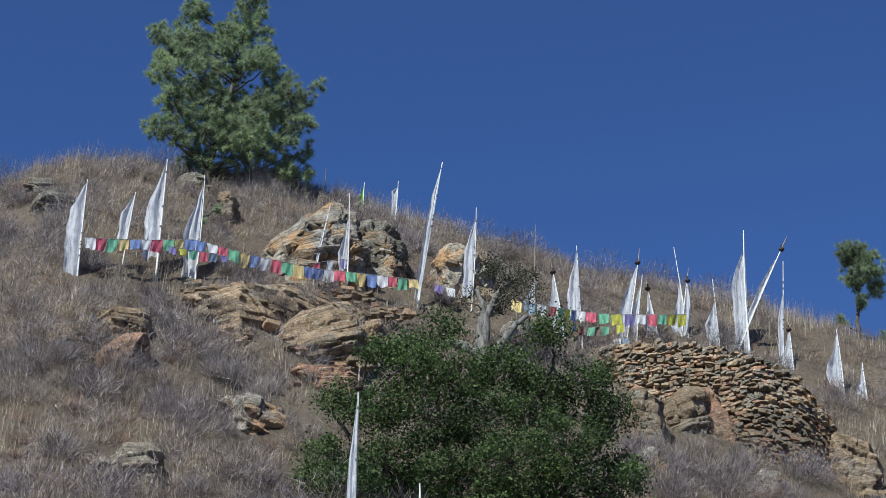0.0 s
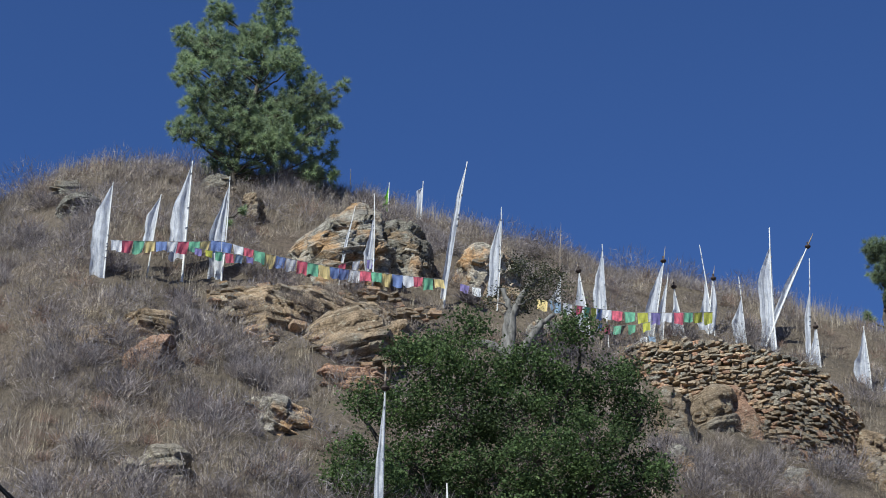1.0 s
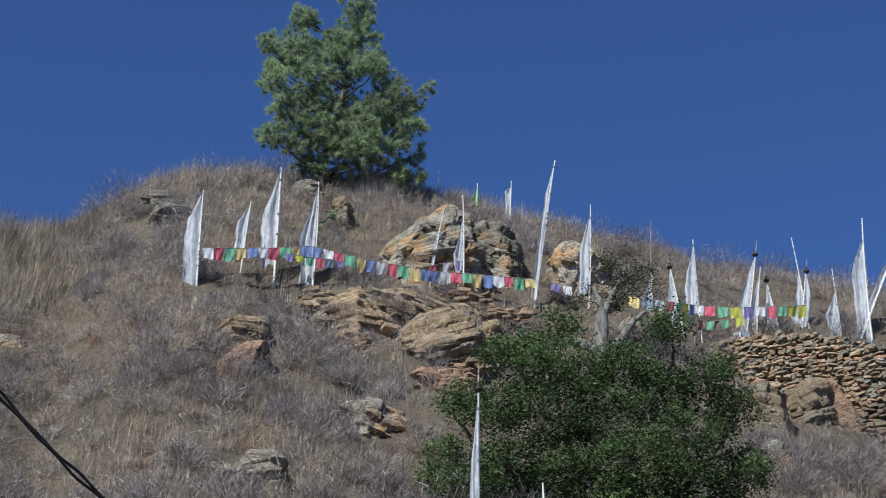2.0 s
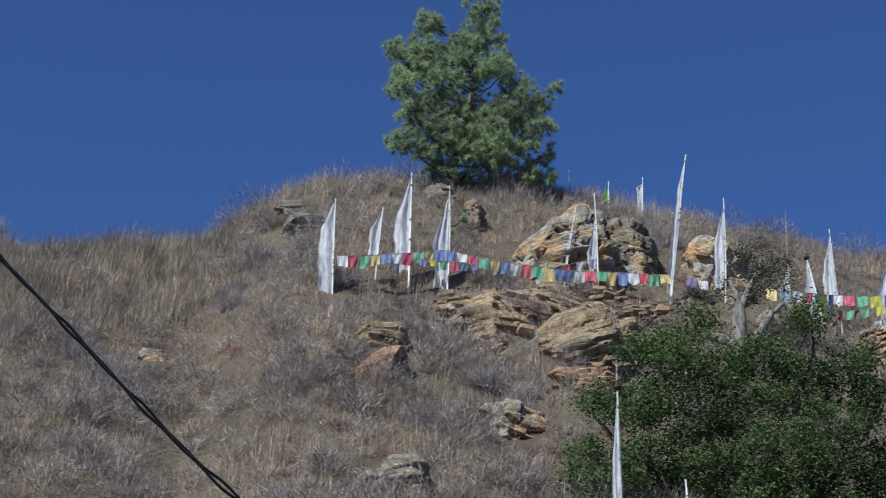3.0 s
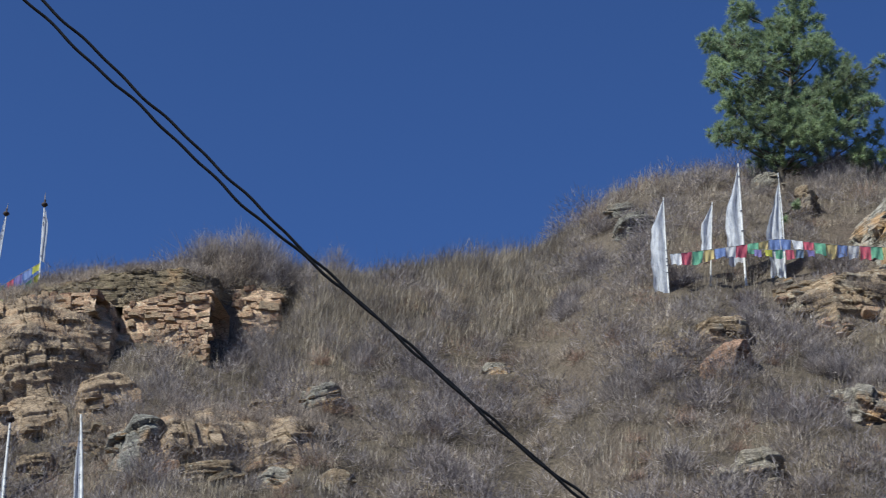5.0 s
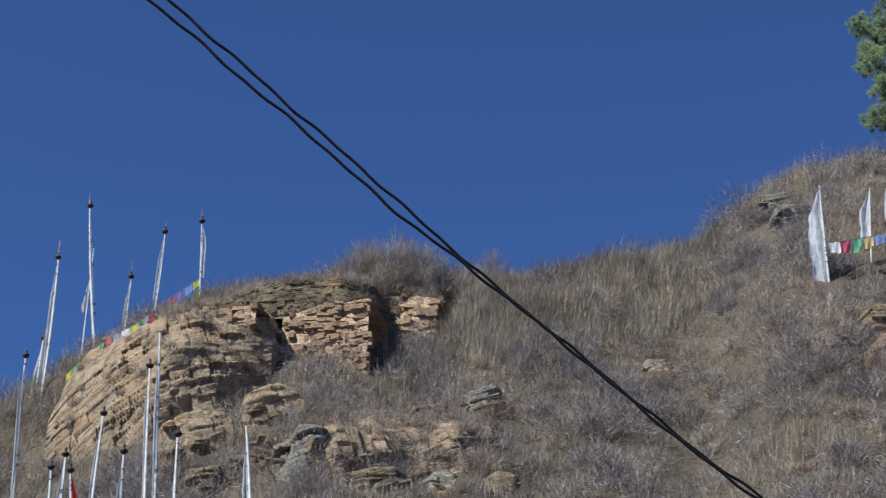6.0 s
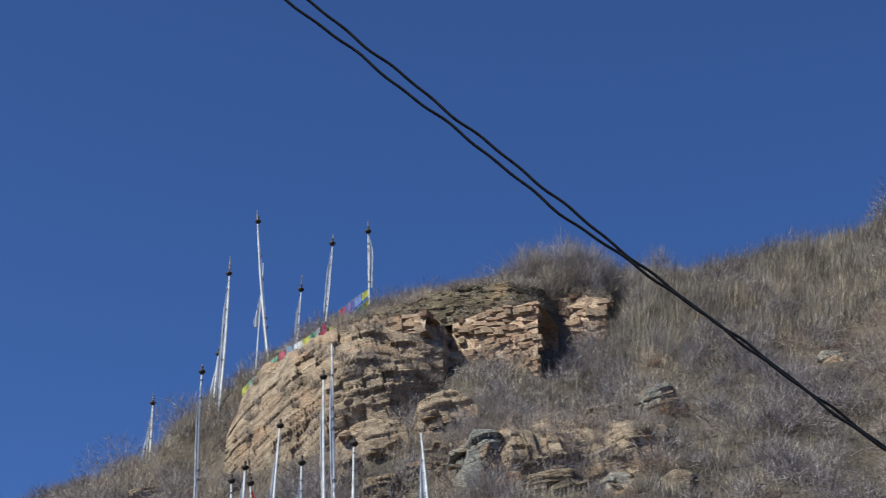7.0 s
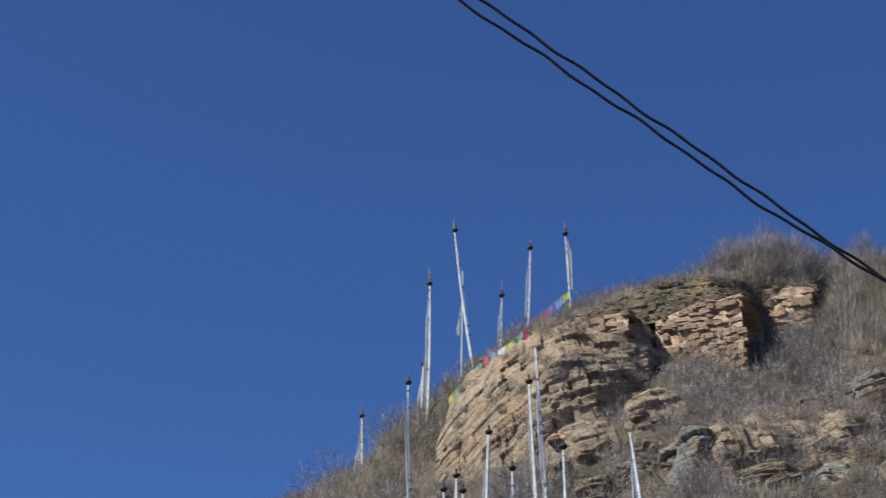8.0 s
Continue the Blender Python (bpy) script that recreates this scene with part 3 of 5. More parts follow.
outcrop(-18.50, 29.45, 0.98, 0.64, 0.41, 32.1, ROCK_OCHRE, "brown rock among the lower poles", 423, layer=0.15, tilt=-0.2, lump=0.1)
outcrop(-26.65, 32.19, 0.92, 0.55, 0.34, 39.6, ROCK_OCHRE, "flat brown stone on the falling crest", 430, layer=0.12, tilt=-0.2, lump=0.06)
outcrop(-18.41, 31.46, 1.39, 1.21, 0.49, 30.3, ROCK_SAND, "eroded ochre bank below the cliff", 437, layer=0.26, tilt=-0.3, lump=0.08)
outcrop(-19.50, 30.45, 1.60, 1.32, 0.56, 32.6, ROCK_SAND, "eroded brown bank under the cliff shoulder", 444, layer=0.26, tilt=-0.35, lump=0.08)


def cliff(rows, material, label, seed, layer, tilt, lump, block, slope=0.8, cap=41.6, lobes=0.12, fine=60, name="cliff", bare=0.42, brush=0, sprouts=(0.05, 1.0)):
    """A rock face that follows rows of bearing, rise of its top, rise of its foot and plan distance of its foot, closed at the top back into the hill."""
    f = np.asarray(rows, float)
    b = np.linspace(f[0, 0], f[-1, 0], int(abs(f[0, 0] - f[-1, 0]) * 0.68 * fine))
    up, down, r0 = [np.interp(-b, -f[:, 0], f[:, i])[:, None] for i in (1, 2, 3)]
    b = np.radians(b)[:, None]
    v = np.concatenate([np.linspace(-0.25, 1, int(1.6 * fine)), np.linspace(1.05, 2, 14)])[None]
    lip = 0.10 * wobble(b * 130, 0, 0, seed + 8) + 0.05 * wobble(b * 500, 0, 0, seed + 9)
    r = r0 + slope * np.clip(v, -0.25, 1) ** 2 * np.sign(v)
    zf = 1.6 + r0 * np.tan(np.radians(down))
    zt = 1.6 + (r0 + slope) * np.tan(np.radians(up)) - 0.05 + lip
    z = zf + (zt - zf) * np.clip(v, -0.25, 1)
    back = np.clip(v - 1, 0, 1)
    r = r + back * np.maximum(cap - r0 - slope, 0.3)
    z = z + back * np.maximum(cap - r0 - slope, 0.3) * np.tan(np.radians(up)) * 0.97
    X, Y, Z = -np.sin(b) * r, np.cos(b) * r, z
    out = bed_relief(X * 0.85 + Y * 0.5, Y * 0.3, Z, layer, tilt, lump, block, seed) + lobes * wobble(b * 75, Z * 0.9, 0, seed + 1)
    out = out * np.clip(1.15 - back * 4, 0.15, 1)
    X, Y, Z = X + np.sin(b) * out, Y - np.cos(b) * out, Z + 0.3 * back * out
    ob = new(name, mesh_of(name, np.stack([X, Y, Z], -1).reshape(-1, 3), grid_faces(len(b), v.shape[1])[:, ::-1], material))
    for i in range(0, len(b), 12):
        for k in (0.25, 0.75):
            q = r0[i, 0] + slope * k
            BARE.append((-math.sin(b[i, 0]) * q, math.cos(b[i, 0]) * q, bare))
    if brush:
        # dry tufts rooted in the cracks
        rs = np.random.RandomState(seed + 11)
        i = rs.randint(0, len(b), brush)
        j = np.searchsorted(v[0], rs.uniform(*sprouts, brush))
        c = np.stack([X[i, j], Y[i, j], Z[i, j] - 0.05], 1)
        R = rs.uniform(0.10, 0.32, (brush, 1)) * np.array([[1.2, 0.8, 0.8]])
        tagged(new("crack_brush", mesh_of("crack_brush", *fuzz(c, R, 150, 0.2, 0.009, rs, 0.6), BROWN)), "dry brown tufts rooted in the rock's cracks", "brush", kind="stuff")
    return tagged(ob, label, "rock", kind="structure")


cliff([(8.7, 26.65, 26.4, 39.0), (7.8, 26.85, 25.9, 38.35), (6.7, 26.95, 25.5, 37.85), (4.6, 26.85, 25.6, 39.2), (3.45, 26.75, 25.9, 40.0), (2.5, 26.65, 26.2, 40.7)],
      ROCK_OCHRE, "broken ochre ledge of thin beds across the slope", 517, 0.2, -0.12, 0.17, 0.35, 1.1, 41.0, 0.16, 50, "rock_ledge", 0.3, 34, (0.2, 1.6))
cliff([(30.2, 22.5, 21.25, 34.45), (28.2, 22.95, 21.1, 33.4), (26.0, 23.1, 21.3, 34.3), (24.2, 23.2, 21.8, 34.6), (23.2, 23.0, 22.3, 34.8)],
      ROCK_SAND, "eroded brown bank with broken reddish beds", 523, 0.24, -0.3, 0.2, 0.4, 1.7, 37.0, 0.38, 50, "rock_bank", 0.24, 80)
cliff([(37.3, 22.3, 21.5, 41.3), (36.9, 23.4, 21.65, 40.6), (36.3, 24.4, 21.8, 39.9), (35.4, 25.0, 22.0, 38.9), (34.2, 25.55, 22.3, 37.9), (32.7, 26.0, 22.9, 37.8), (31.6, 26.2, 23.4, 38.1), (30.4, 26.1, 23.9, 38.4), (30.2, 26.1, 23.9, 39.0), (29.8, 26.1, 23.9, 39.3)],
      ROCK_SAND, "sandy ochre cliff of thin dipping beds below the prayer poles", 283, 0.22, -0.33, 0.17, 0.7, lobes=0.32, brush=46)
cliff([(33.9, 25.9, 25.2, 39.5), (32.7, 26.45, 25.8, 39.5), (31.6, 26.7, 26.05, 39.5), (30.9, 26.85, 26.1, 39.5), (29.4, 27.1, 26.2, 39.6), (28.3, 27.15, 26.3, 39.7), (27.5, 27.15, 26.4, 39.9), (26.9, 27.1, 26.4, 41.3), (26.0, 27.05, 26.4, 41.5), (24.8, 26.9, 26.3, 41.6)],
      ROCK_EARTH, "dark crumbling lip of earth and thin stones along the crest", 339, 0.06, -0.1, 0.06, 0.22, 0.3, 42.2, 0.12, 46, "earth_lip", 0.42, 90, (0.7, 1.7))
rubble(-4.71, 37.95, 1.93, 1.66, 7.1, 70, "rubbly ledge of broken flat ochre stones", 301)
rubble(-3.46, 39.54, 1.69, 1.71, 5.0, 60, "rubbly ochre ledge of loose blocks", 302)
rubble(-1.85, 40.50, 2.19, 1.17, 2.6, 55, "broken ochre ledge below the flag string", 303)
rubble(-4.37, 37.02, 0.54, 1.41, 6.7, 22, "loose brown stones beside the tilted boulder", 304)
rubble(-2.41, 37.18, 1.92, 1.02, 3.7, 45, "loose reddish stones under the tilted boulder", 305)
rubble(5.03, 42.41, 1.37, 0.86, -6.8, 30, "loose ochre stones below the wall", 306)
rubble(-24.07, 33.92, 1.46, 1.35, 35.4, 40, "loose brown slabs on the cliff edge", 307)
rubble(-15.28, 30.51, 1.62, 2.16, 26.6, 45, "loose reddish and brown slabs in the bank", 308)
rubble(-17.71, 29.89, 0.88, 1.49, 30.6, 20, "scattered brown stones in dry grass", 309)
rubble(-20.20, 35.65, 0.80, 0.93, 29.5, 24, "loose flat stones under the crest", 310)


# ---- poles with tall prayer cloths ----
def cloth_mesh(along, out, lo, hi, width, seed, taper, material, stiff=1.0):
    """A tall cloth tied along a pole from lo to hi of its length, hanging out to one side in soft folds."""
    n, k = 40, 9
    t, u = np.meshgrid(np.linspace(0, 1, n), np.linspace(0, 1, k), indexing="ij")
    rs = np.random.RandomState(seed)
    e = np.clip(t / max(taper, 0.08), 0, 1) ** 0.85
    e = e * (0.93 + 0.07 * np.sin(t * rs.uniform(5, 9) + rs.uniform(0, 6)) + 0.03 * np.sin(t * 31 + seed))
    base = along[None, None] * (lo + (hi - lo) * (1 - t))[..., None]
    fold = np.sin(u * rs.uniform(7, 11) + t * rs.uniform(1, 4) + rs.uniform(0, 6)) * 0.36 * width * e * u ** 0.5 + np.sin(t * rs.uniform(12, 18) + u * 5) * 0.06 * width * u
    sag = -u * width * (0.18 + 0.12 * np.sin(t * 7 + seed)) * np.clip(t * 4, 0, 1)
    v = base + out[None, None] * (u * width * e)[..., None]
    side = np.cross(out, (0, 0, 1.0))
    v = v + side[None, None] * fold[..., None]
    v[..., 2] += sag * stiff
    me = mesh_of("cloth", v.reshape(-1, 3), grid_faces(n, k), material, True)
    return me


def flag_pole(x, y, height, lean_x, lean_y, turn, cloth=None, lo=0.1, hi=0.95, width=0.3, side=-1, taper=0.3, disc=None, seed=1, thick=0.018, sink=0.15, colour="white", bare=False):
    """A thin pole, stuck into the slope, with its tall cloth and where there is one a turned wooden finial."""
    label = "bare thin wooden pole standing in dry grass" if cloth is None else "tall " + colour + " prayer flag on a thin pale pole"
    if disc is not None:
        label = "tall " + colour + " prayer flag on a pole with dark finial"
    ob = thing("prayer_flag_pole", pose(x, y, float(ground(x, y)) - sink, 0, 0, turn), label, "prayer flag", "prayer flag poles")
    rs = np.random.RandomState(seed)
    tip = np.array([lean_x, lean_y, height + sink])
    t = np.linspace(0, 1, 12)
    bow = np.sin(np.pi * t) * 0.012 * height
    pts = t[:, None] * tip + bow[:, None] * np.array([rs.uniform(-1, 1), rs.uniform(-1, 1), 0])
    low = np.linspace(0, 1, 12) if disc is None else np.linspace(0, disc, 12)
    shaft = np.stack([np.interp(low, t, pts[:, i]) for i in range(3)], 1)
    pole = part("pole", mesh_of("pole", *tube(shaft, thick * (1.15 - 0.6 * low), 8), POLE_BARE if bare else POLE, True), ob)
    for f in np.sort(rs.uniform(0.25, 0.97, 5)):
        at, r = tip * f, thick * (1.15 - 0.6 * f) * 1.25
        part("tie", mesh_of("tie", *tube([at - tip * 0.004, at + tip * 0.006], [r, r], 7), CORD_DARK), pole)
    if cloth is not None:
        out = np.array([side, 0.22 + rs.uniform(-0.12, 0.12), 0.0])
        out /= np.linalg.norm(out)
        part("cloth", cloth_mesh(tip, out, lo, hi, width, seed, taper, CLOTH[colour]), ob, colour + " cotton cloth with faded print and painted fold shade")
    if disc is not None:
        r = 0.075
        prof = [(0.3, -0.07), (0.55, -0.055), (1.0, -0.02), (1.05, 0.0), (0.95, 0.02), (0.4, 0.04), (0.28, 0.09), (0.4, 0.11), (0.2, 0.14), (0.0, 0.145)]
        a = np.linspace(0, 2 * np.pi, 14, endpoint=False)
        v = np.array([[p[0] * r * math.cos(q), p[0] * r * math.sin(q), p[1]] for q in a for p in prof]) + tip * disc
        finial = part("finial", mesh_of("finial", v, grid_faces(14, len(prof), True), FINIAL, True), ob, "dark turned wooden disc")
        top = np.linspace(disc, 1, 4)
        spear = np.stack([np.interp(top, t, pts[:, i]) for i in range(3)], 1)
        part("spear", mesh_of("spear", *tube(spear, thick * np.array([0.6, 0.75, 0.55, 0.15]), 7), POLE_BARE, True), finial, "bare wooden spear tip")
    return ob


flag_pole(-8.05, 37.64, 2.45, -0.02, -0.00, 12.1, cloth=1, lo=0.03, hi=0.97, width=0.37, side=-1, taper=0.22, seed=1)
flag_pole(-7.25, 38.36, 2.17, 0.16, 0.00, 10.7, cloth=1, lo=0.45, hi=0.97, width=0.3, side=-1, taper=0.5, seed=2)
flag_pole(-6.54, 38.92, 3.20, 0.02, 0.00, 9.5, cloth=1, lo=0.22, hi=0.97, width=0.4, side=-1, taper=0.45, thick=0.026, seed=3)
flag_pole(-5.71, 39.41, 2.79, 0.03, 0.00, 8.2, cloth=1, lo=0.05, hi=0.9, width=0.35, side=-1, taper=0.45, seed=4)
flag_pole(-3.15, 41.32, 2.21, 0.35, -0.00, 4.4, cloth=1, lo=0.2, hi=0.9, width=0.08, side=-1, taper=0.5, seed=5)
flag_pole(-2.32, 41.33, 2.67, -0.02, -0.00, 3.2, cloth=1, lo=0.25, hi=0.75, width=0.22, side=-1, taper=0.7, seed=6)
flag_pole(-0.62, 42.51, 4.20, 0.58, 0.00, 0.8, cloth=1, lo=0.1, hi=0.97, width=0.15, side=-1, taper=0.2, thick=0.026, seed=7)
flag_pole(0.72, 43.35, 3.02, 0.13, 0.00, -0.9, cloth=1, lo=0.2, hi=0.9, width=0.31, side=-1, taper=0.5, seed=8)
flag_pole(-2.26, 47.27, 0.99, 0.00, 0.00, 2.7, cloth=1, lo=0.05, hi=0.9, width=0.19, side=-1, taper=0.6, colour="lime", seed=9)
flag_pole(-1.39, 48.14, 1.35, 0.07, -0.00, 1.7, cloth=1, lo=0.1, hi=0.85, width=0.18, side=-1, taper=0.1, seed=10)
flag_pole(-3.42, 48.11, 0.98, -0.01, -0.00, 4.1, bare=True, thick=0.014, seed=11)
flag_pole(2.39, 44.54, 2.78, 0.06, 0.00, -3.1, cloth=1, lo=0.1, hi=0.45, width=0.38, side=-1, taper=0.8, disc=0.478, seed=12)
flag_pole(3.16, 43.98, 2.32, -0.37, -0.00, -4.1, cloth=1, lo=0.1, hi=0.82, width=0.43, side=-1, taper=0.9, disc=0.857, seed=13)
flag_pole(3.57, 44.03, 3.01, -0.09, -0.00, -4.6, cloth=1, lo=0.35, hi=0.95, width=0.37, side=-1, taper=0.7, seed=14)
flag_pole(4.72, 44.59, 2.72, 0.46, 0.00, -6.0, cloth=1, lo=0.1, hi=0.82, width=0.32, side=-1, taper=0.5, disc=0.852, seed=15)
flag_pole(5.00, 44.64, 1.92, 0.23, -0.00, -6.4, cloth=1, lo=0.05, hi=0.9, width=0.29, side=-1, taper=0.7, seed=16)
flag_pole(5.71, 45.01, 1.99, -0.35, -0.00, -7.2, cloth=1, lo=0.03, hi=0.82, width=0.5, side=-1, taper=0.9, disc=0.865, seed=17)
flag_pole(6.54, 45.84, 2.78, -0.28, -0.00, -8.1, cloth=1, lo=0.05, hi=0.62, width=0.39, side=-1, taper=0.7, seed=18)
flag_pole(6.33, 45.81, 2.06, 0.29, 0.00, -7.9, cloth=1, lo=0.1, hi=0.8, width=0.18, side=1, taper=0.4, disc=0.827, seed=19)
flag_pole(7.37, 45.99, 2.11, -0.09, 0.00, -9.1, cloth=1, lo=0.03, hi=0.7, width=0.36, side=-1, taper=0.5, seed=20)
flag_pole(8.17, 46.11, 3.78, 0.06, 0.00, -10.1, cloth=1, lo=0.03, hi=0.85, width=0.42, side=-1, taper=0.3, thick=0.026, seed=21)
flag_pole(7.83, 46.15, 3.31, 1.56, -0.00, -9.6, cloth=1, lo=0.02, hi=0.867, width=0.21, side=-1, taper=0.3, disc=0.887, thick=0.026, seed=22)
flag_pole(8.98, 45.89, 3.06, 0.22, 0.00, -11.1, cloth=1, lo=0.03, hi=0.7, width=0.15, side=-1, taper=0.4, seed=23)
flag_pole(9.23, 45.77, 1.66, -0.07, 0.00, -11.4, cloth=1, lo=0.03, hi=0.696, width=0.36, side=-1, taper=0.8, disc=0.716, seed=24)
flag_pole(10.46, 45.61, 1.84, -0.05, -0.00, -12.9, cloth=1, lo=0.03, hi=0.95, width=0.39, side=-1, taper=0.6, seed=25)
flag_pole(11.13, 45.93, 1.09, -0.05, 0.00, -13.6, cloth=1, lo=0.05, hi=0.95, width=0.33, side=-1, taper=0.8, thick=0.026, seed=26)
flag_pole(-1.46, 31.35, 3.75, -0.01, -0.00, 2.7, cloth=1, lo=0.05, hi=0.859, width=0.16, side=-1, taper=0.5, disc=0.879, thick=0.026, seed=27)
flag_pole(-0.31, 32.12, 1.51, -0.05, 0.00, 0.6, cloth=1, lo=0.05, hi=0.95, width=0.06, side=-1, taper=0.3, thick=0.026, seed=28)
flag_pole(9.06, 46.29, 0.71, -0.14, 0.00, -11.1, bare=True, thick=0.014, seed=29)
flag_pole(-28.31, 34.17, 1.80, -0.06, -0.00, 39.7, cloth=1, lo=0.05, hi=0.841, width=0.2, side=-1, taper=0.9, disc=0.861, thick=0.032, seed=30)
flag_pole(-24.36, 31.14, 4.09, -0.14, -0.00, 38.0, cloth=1, lo=0.15, hi=0.9, width=0.09, side=-1, taper=0.3, disc=0.956, thick=0.032, seed=31)
flag_pole(-26.06, 33.85, 4.06, 0.00, -0.00, 37.6, cloth=1, lo=0.05, hi=0.85, width=0.11, side=-1, taper=0.3, disc=0.887, thick=0.032, seed=32)
flag_pole(-26.69, 34.44, 1.54, 0.03, -0.00, 37.8, cloth=1, lo=0.05, hi=0.9, width=0.2, side=-1, taper=0.8, disc=0.92, thick=0.032, seed=33)
flag_pole(-25.22, 34.65, 4.30, -0.56, -0.00, 36.1, cloth=1, lo=0.05, hi=0.9, width=0.08, side=-1, taper=0.3, disc=0.927, thick=0.032, seed=34)
flag_pole(-25.58, 34.57, 3.11, 0.02, -0.00, 36.5, cloth=1, lo=0.45, hi=0.75, width=0.15, side=-1, taper=0.7, seed=35)
flag_pole(-24.54, 34.75, 2.15, 0.05, 0.00, 35.2, cloth=1, lo=0.05, hi=0.75, width=0.08, side=-1, taper=0.3, disc=0.809, seed=36)
flag_pole(-23.81, 34.84, 2.87, 0.12, 0.00, 34.4, cloth=1, lo=0.1, hi=0.88, width=0.08, side=-1, taper=0.3, disc=0.902, seed=37)
flag_pole(-22.73, 35.22, 2.76, -0.14, 0.00, 32.8, cloth=1, lo=0.35, hi=0.861, width=0.12, side=1, taper=0.3, disc=0.881, seed=38)
flag_pole(-18.82, 28.22, 4.13, -0.22, 0.00, 33.7, cloth=1, lo=0.05, hi=0.97, width=0.07, side=-1, taper=0.3, thick=0.032, seed=39)
flag_pole(-19.01, 28.18, 3.59, -0.18, -0.00, 34.0, cloth=1, lo=0.05, hi=0.947, width=0.08, side=-1, taper=0.3, disc=0.967, thick=0.032, seed=40)
flag_pole(-20.44, 28.46, 2.89, 0.05, -0.00, 35.7, cloth=1, lo=0.05, hi=0.939, width=0.11, side=-1, taper=0.5, disc=0.959, thick=0.032, seed=41)
flag_pole(-19.46, 28.05, 2.06, -0.07, -0.00, 34.7, cloth=1, lo=0.05, hi=0.92, width=0.11, side=-1, taper=0.5, disc=0.944, thick=0.032, seed=42)
flag_pole(-18.15, 27.89, 2.32, -0.10, -0.00, 33.1, cloth=1, lo=0.05, hi=0.92, width=0.07, side=-1, taper=0.5, disc=0.951, thick=0.032, seed=43)
flag_pole(-16.11, 27.17, 2.27, -0.23, -0.00, 30.7, cloth=1, lo=0.05, hi=0.92, width=0.14, side=-1, taper=0.5, thick=0.032, seed=44)
flag_pole(-21.76, 29.20, 2.04, 0.03, -0.00, 36.7, cloth=1, lo=0.05, hi=0.92, width=0.1, side=-1, taper=0.5, disc=0.94, thick=0.032, seed=45)
flag_pole(-22.07, 29.33, 1.80, -0.06, -0.00, 37.0, cloth=1, lo=0.05, hi=0.913, width=0.07, side=-1, taper=0.5, disc=0.933, thick=0.032, seed=46)
flag_pole(-20.83, 28.59, 1.61, -0.24, -0.00, 36.1, cloth=1, lo=0.2, hi=0.93, width=0.18, side=1, taper=0.8, disc=0.95, colour="scarlet", thick=0.032, seed=47)


# ---- strings of small square prayer flags ----
def flag_string(points, colours, size, seed, label):
    """A sagging cord through the points, with a square flag for each colour, in order along it."""
    pts = np.asarray(points, float)
    d = np.concatenate([[0], np.cumsum(np.linalg.norm(np.diff(pts, axis=0), axis=1))])
    o = pts[0]
    ob = thing("prayer_flag_string", pose(*o), label, "prayer flags", "strings of prayer flags")
    tt = np.linspace(0, d[-1], 80)
    line = np.stack([np.interp(tt, d, pts[:, i]) for i in range(3)], 1)
    for _ in range(2):
        line[1:-1] = (line[:-2] + 2 * line[1:-1] + line[2:]) / 4
    part("cord", mesh_of("cord", *tube(line - o, np.full(80, 0.006), 5), CORD, True), ob)
    rs = np.random.RandomState(seed)
    n = len(colours)
    for i, colour in enumerate(colours):
        if colour == "-":
            continue
        c = (i + 0.5) / n * d[-1]
        w = size * rs.uniform(0.9, 1.08)
        h = w * rs.uniform(0.95, 1.2)
        at = np.array([np.interp(c, tt, line[:, k]) for k in range(3)]) - o
        nxt = np.array([np.interp(c + w, tt, line[:, k]) for k in range(3)]) - o
        ax = nxt - at
        ax /= np.linalg.norm(ax)
        U, V = np.meshgrid(np.linspace(-0.5, 0.5, 7), np.linspace(0, 1, 7), indexing="ij")
        bl = rs.uniform(-0.35, 0.35)
        swing = rs.uniform(-0.25, 0.15)
        out = np.cross(ax, (0, 0, 1.0))
        wave = 0.07 * np.sin(U * rs.uniform(6, 11) + V * 2.5 + rs.uniform(0, 6)) * (0.25 + V)
        v = at + ax * ((U * (1 - 0.12 * V * rs.uniform(0, 1.5)) + swing * V * 0.6)[..., None] * w) + np.array([0, 0, -1.0]) * ((V + 0.08 * np.sin(U * 5 + i) * V)[..., None] * h) + out * ((wave + bl * V * 0.6)[..., None] * w)
        part("flag", mesh_of("flag", v.reshape(-1, 3), grid_faces(7, 7), CLOTH["clean" if colour == "white" else colour], True), ob, "small square " + colour + " cotton flag")
    return ob


flag_string([(-7.96, 37.53, 21.89), (-7.41, 37.95, 22.09), (-6.56, 38.55, 22.40), (-5.74, 39.10, 22.73), (-5.07, 39.57, 22.76), (-4.44, 39.99, 22.79), (-3.55, 40.56, 22.88), (-2.97, 40.92, 22.95), (-2.24, 41.34, 23.09), (-1.29, 41.86, 23.25), (-0.60, 42.21, 23.35)],
            "white red green yellow blue white red green yellow blue blue white red green yellow blue white red green yellow blue blue white red green yellow blue white red green yellow".split(), 0.285, 61, "string of small faded square prayer flags tied between poles")
flag_string([(-6.29, 38.62, 22.29), (-5.88, 38.89, 22.35), (-5.38, 39.24, 22.45), (-4.98, 39.52, 22.50)],
            "violet lemon green red pale violet".split(), 0.2, 62, "short second string of faded prayer flags")
flag_string([(-3.19, 40.83, 23.00), (-2.91, 41.01, 23.19), (-2.52, 41.24, 23.38), (-2.19, 41.43, 23.51)],
            "red white violet".split(), 0.22, 63, "short upper string of three prayer flags")
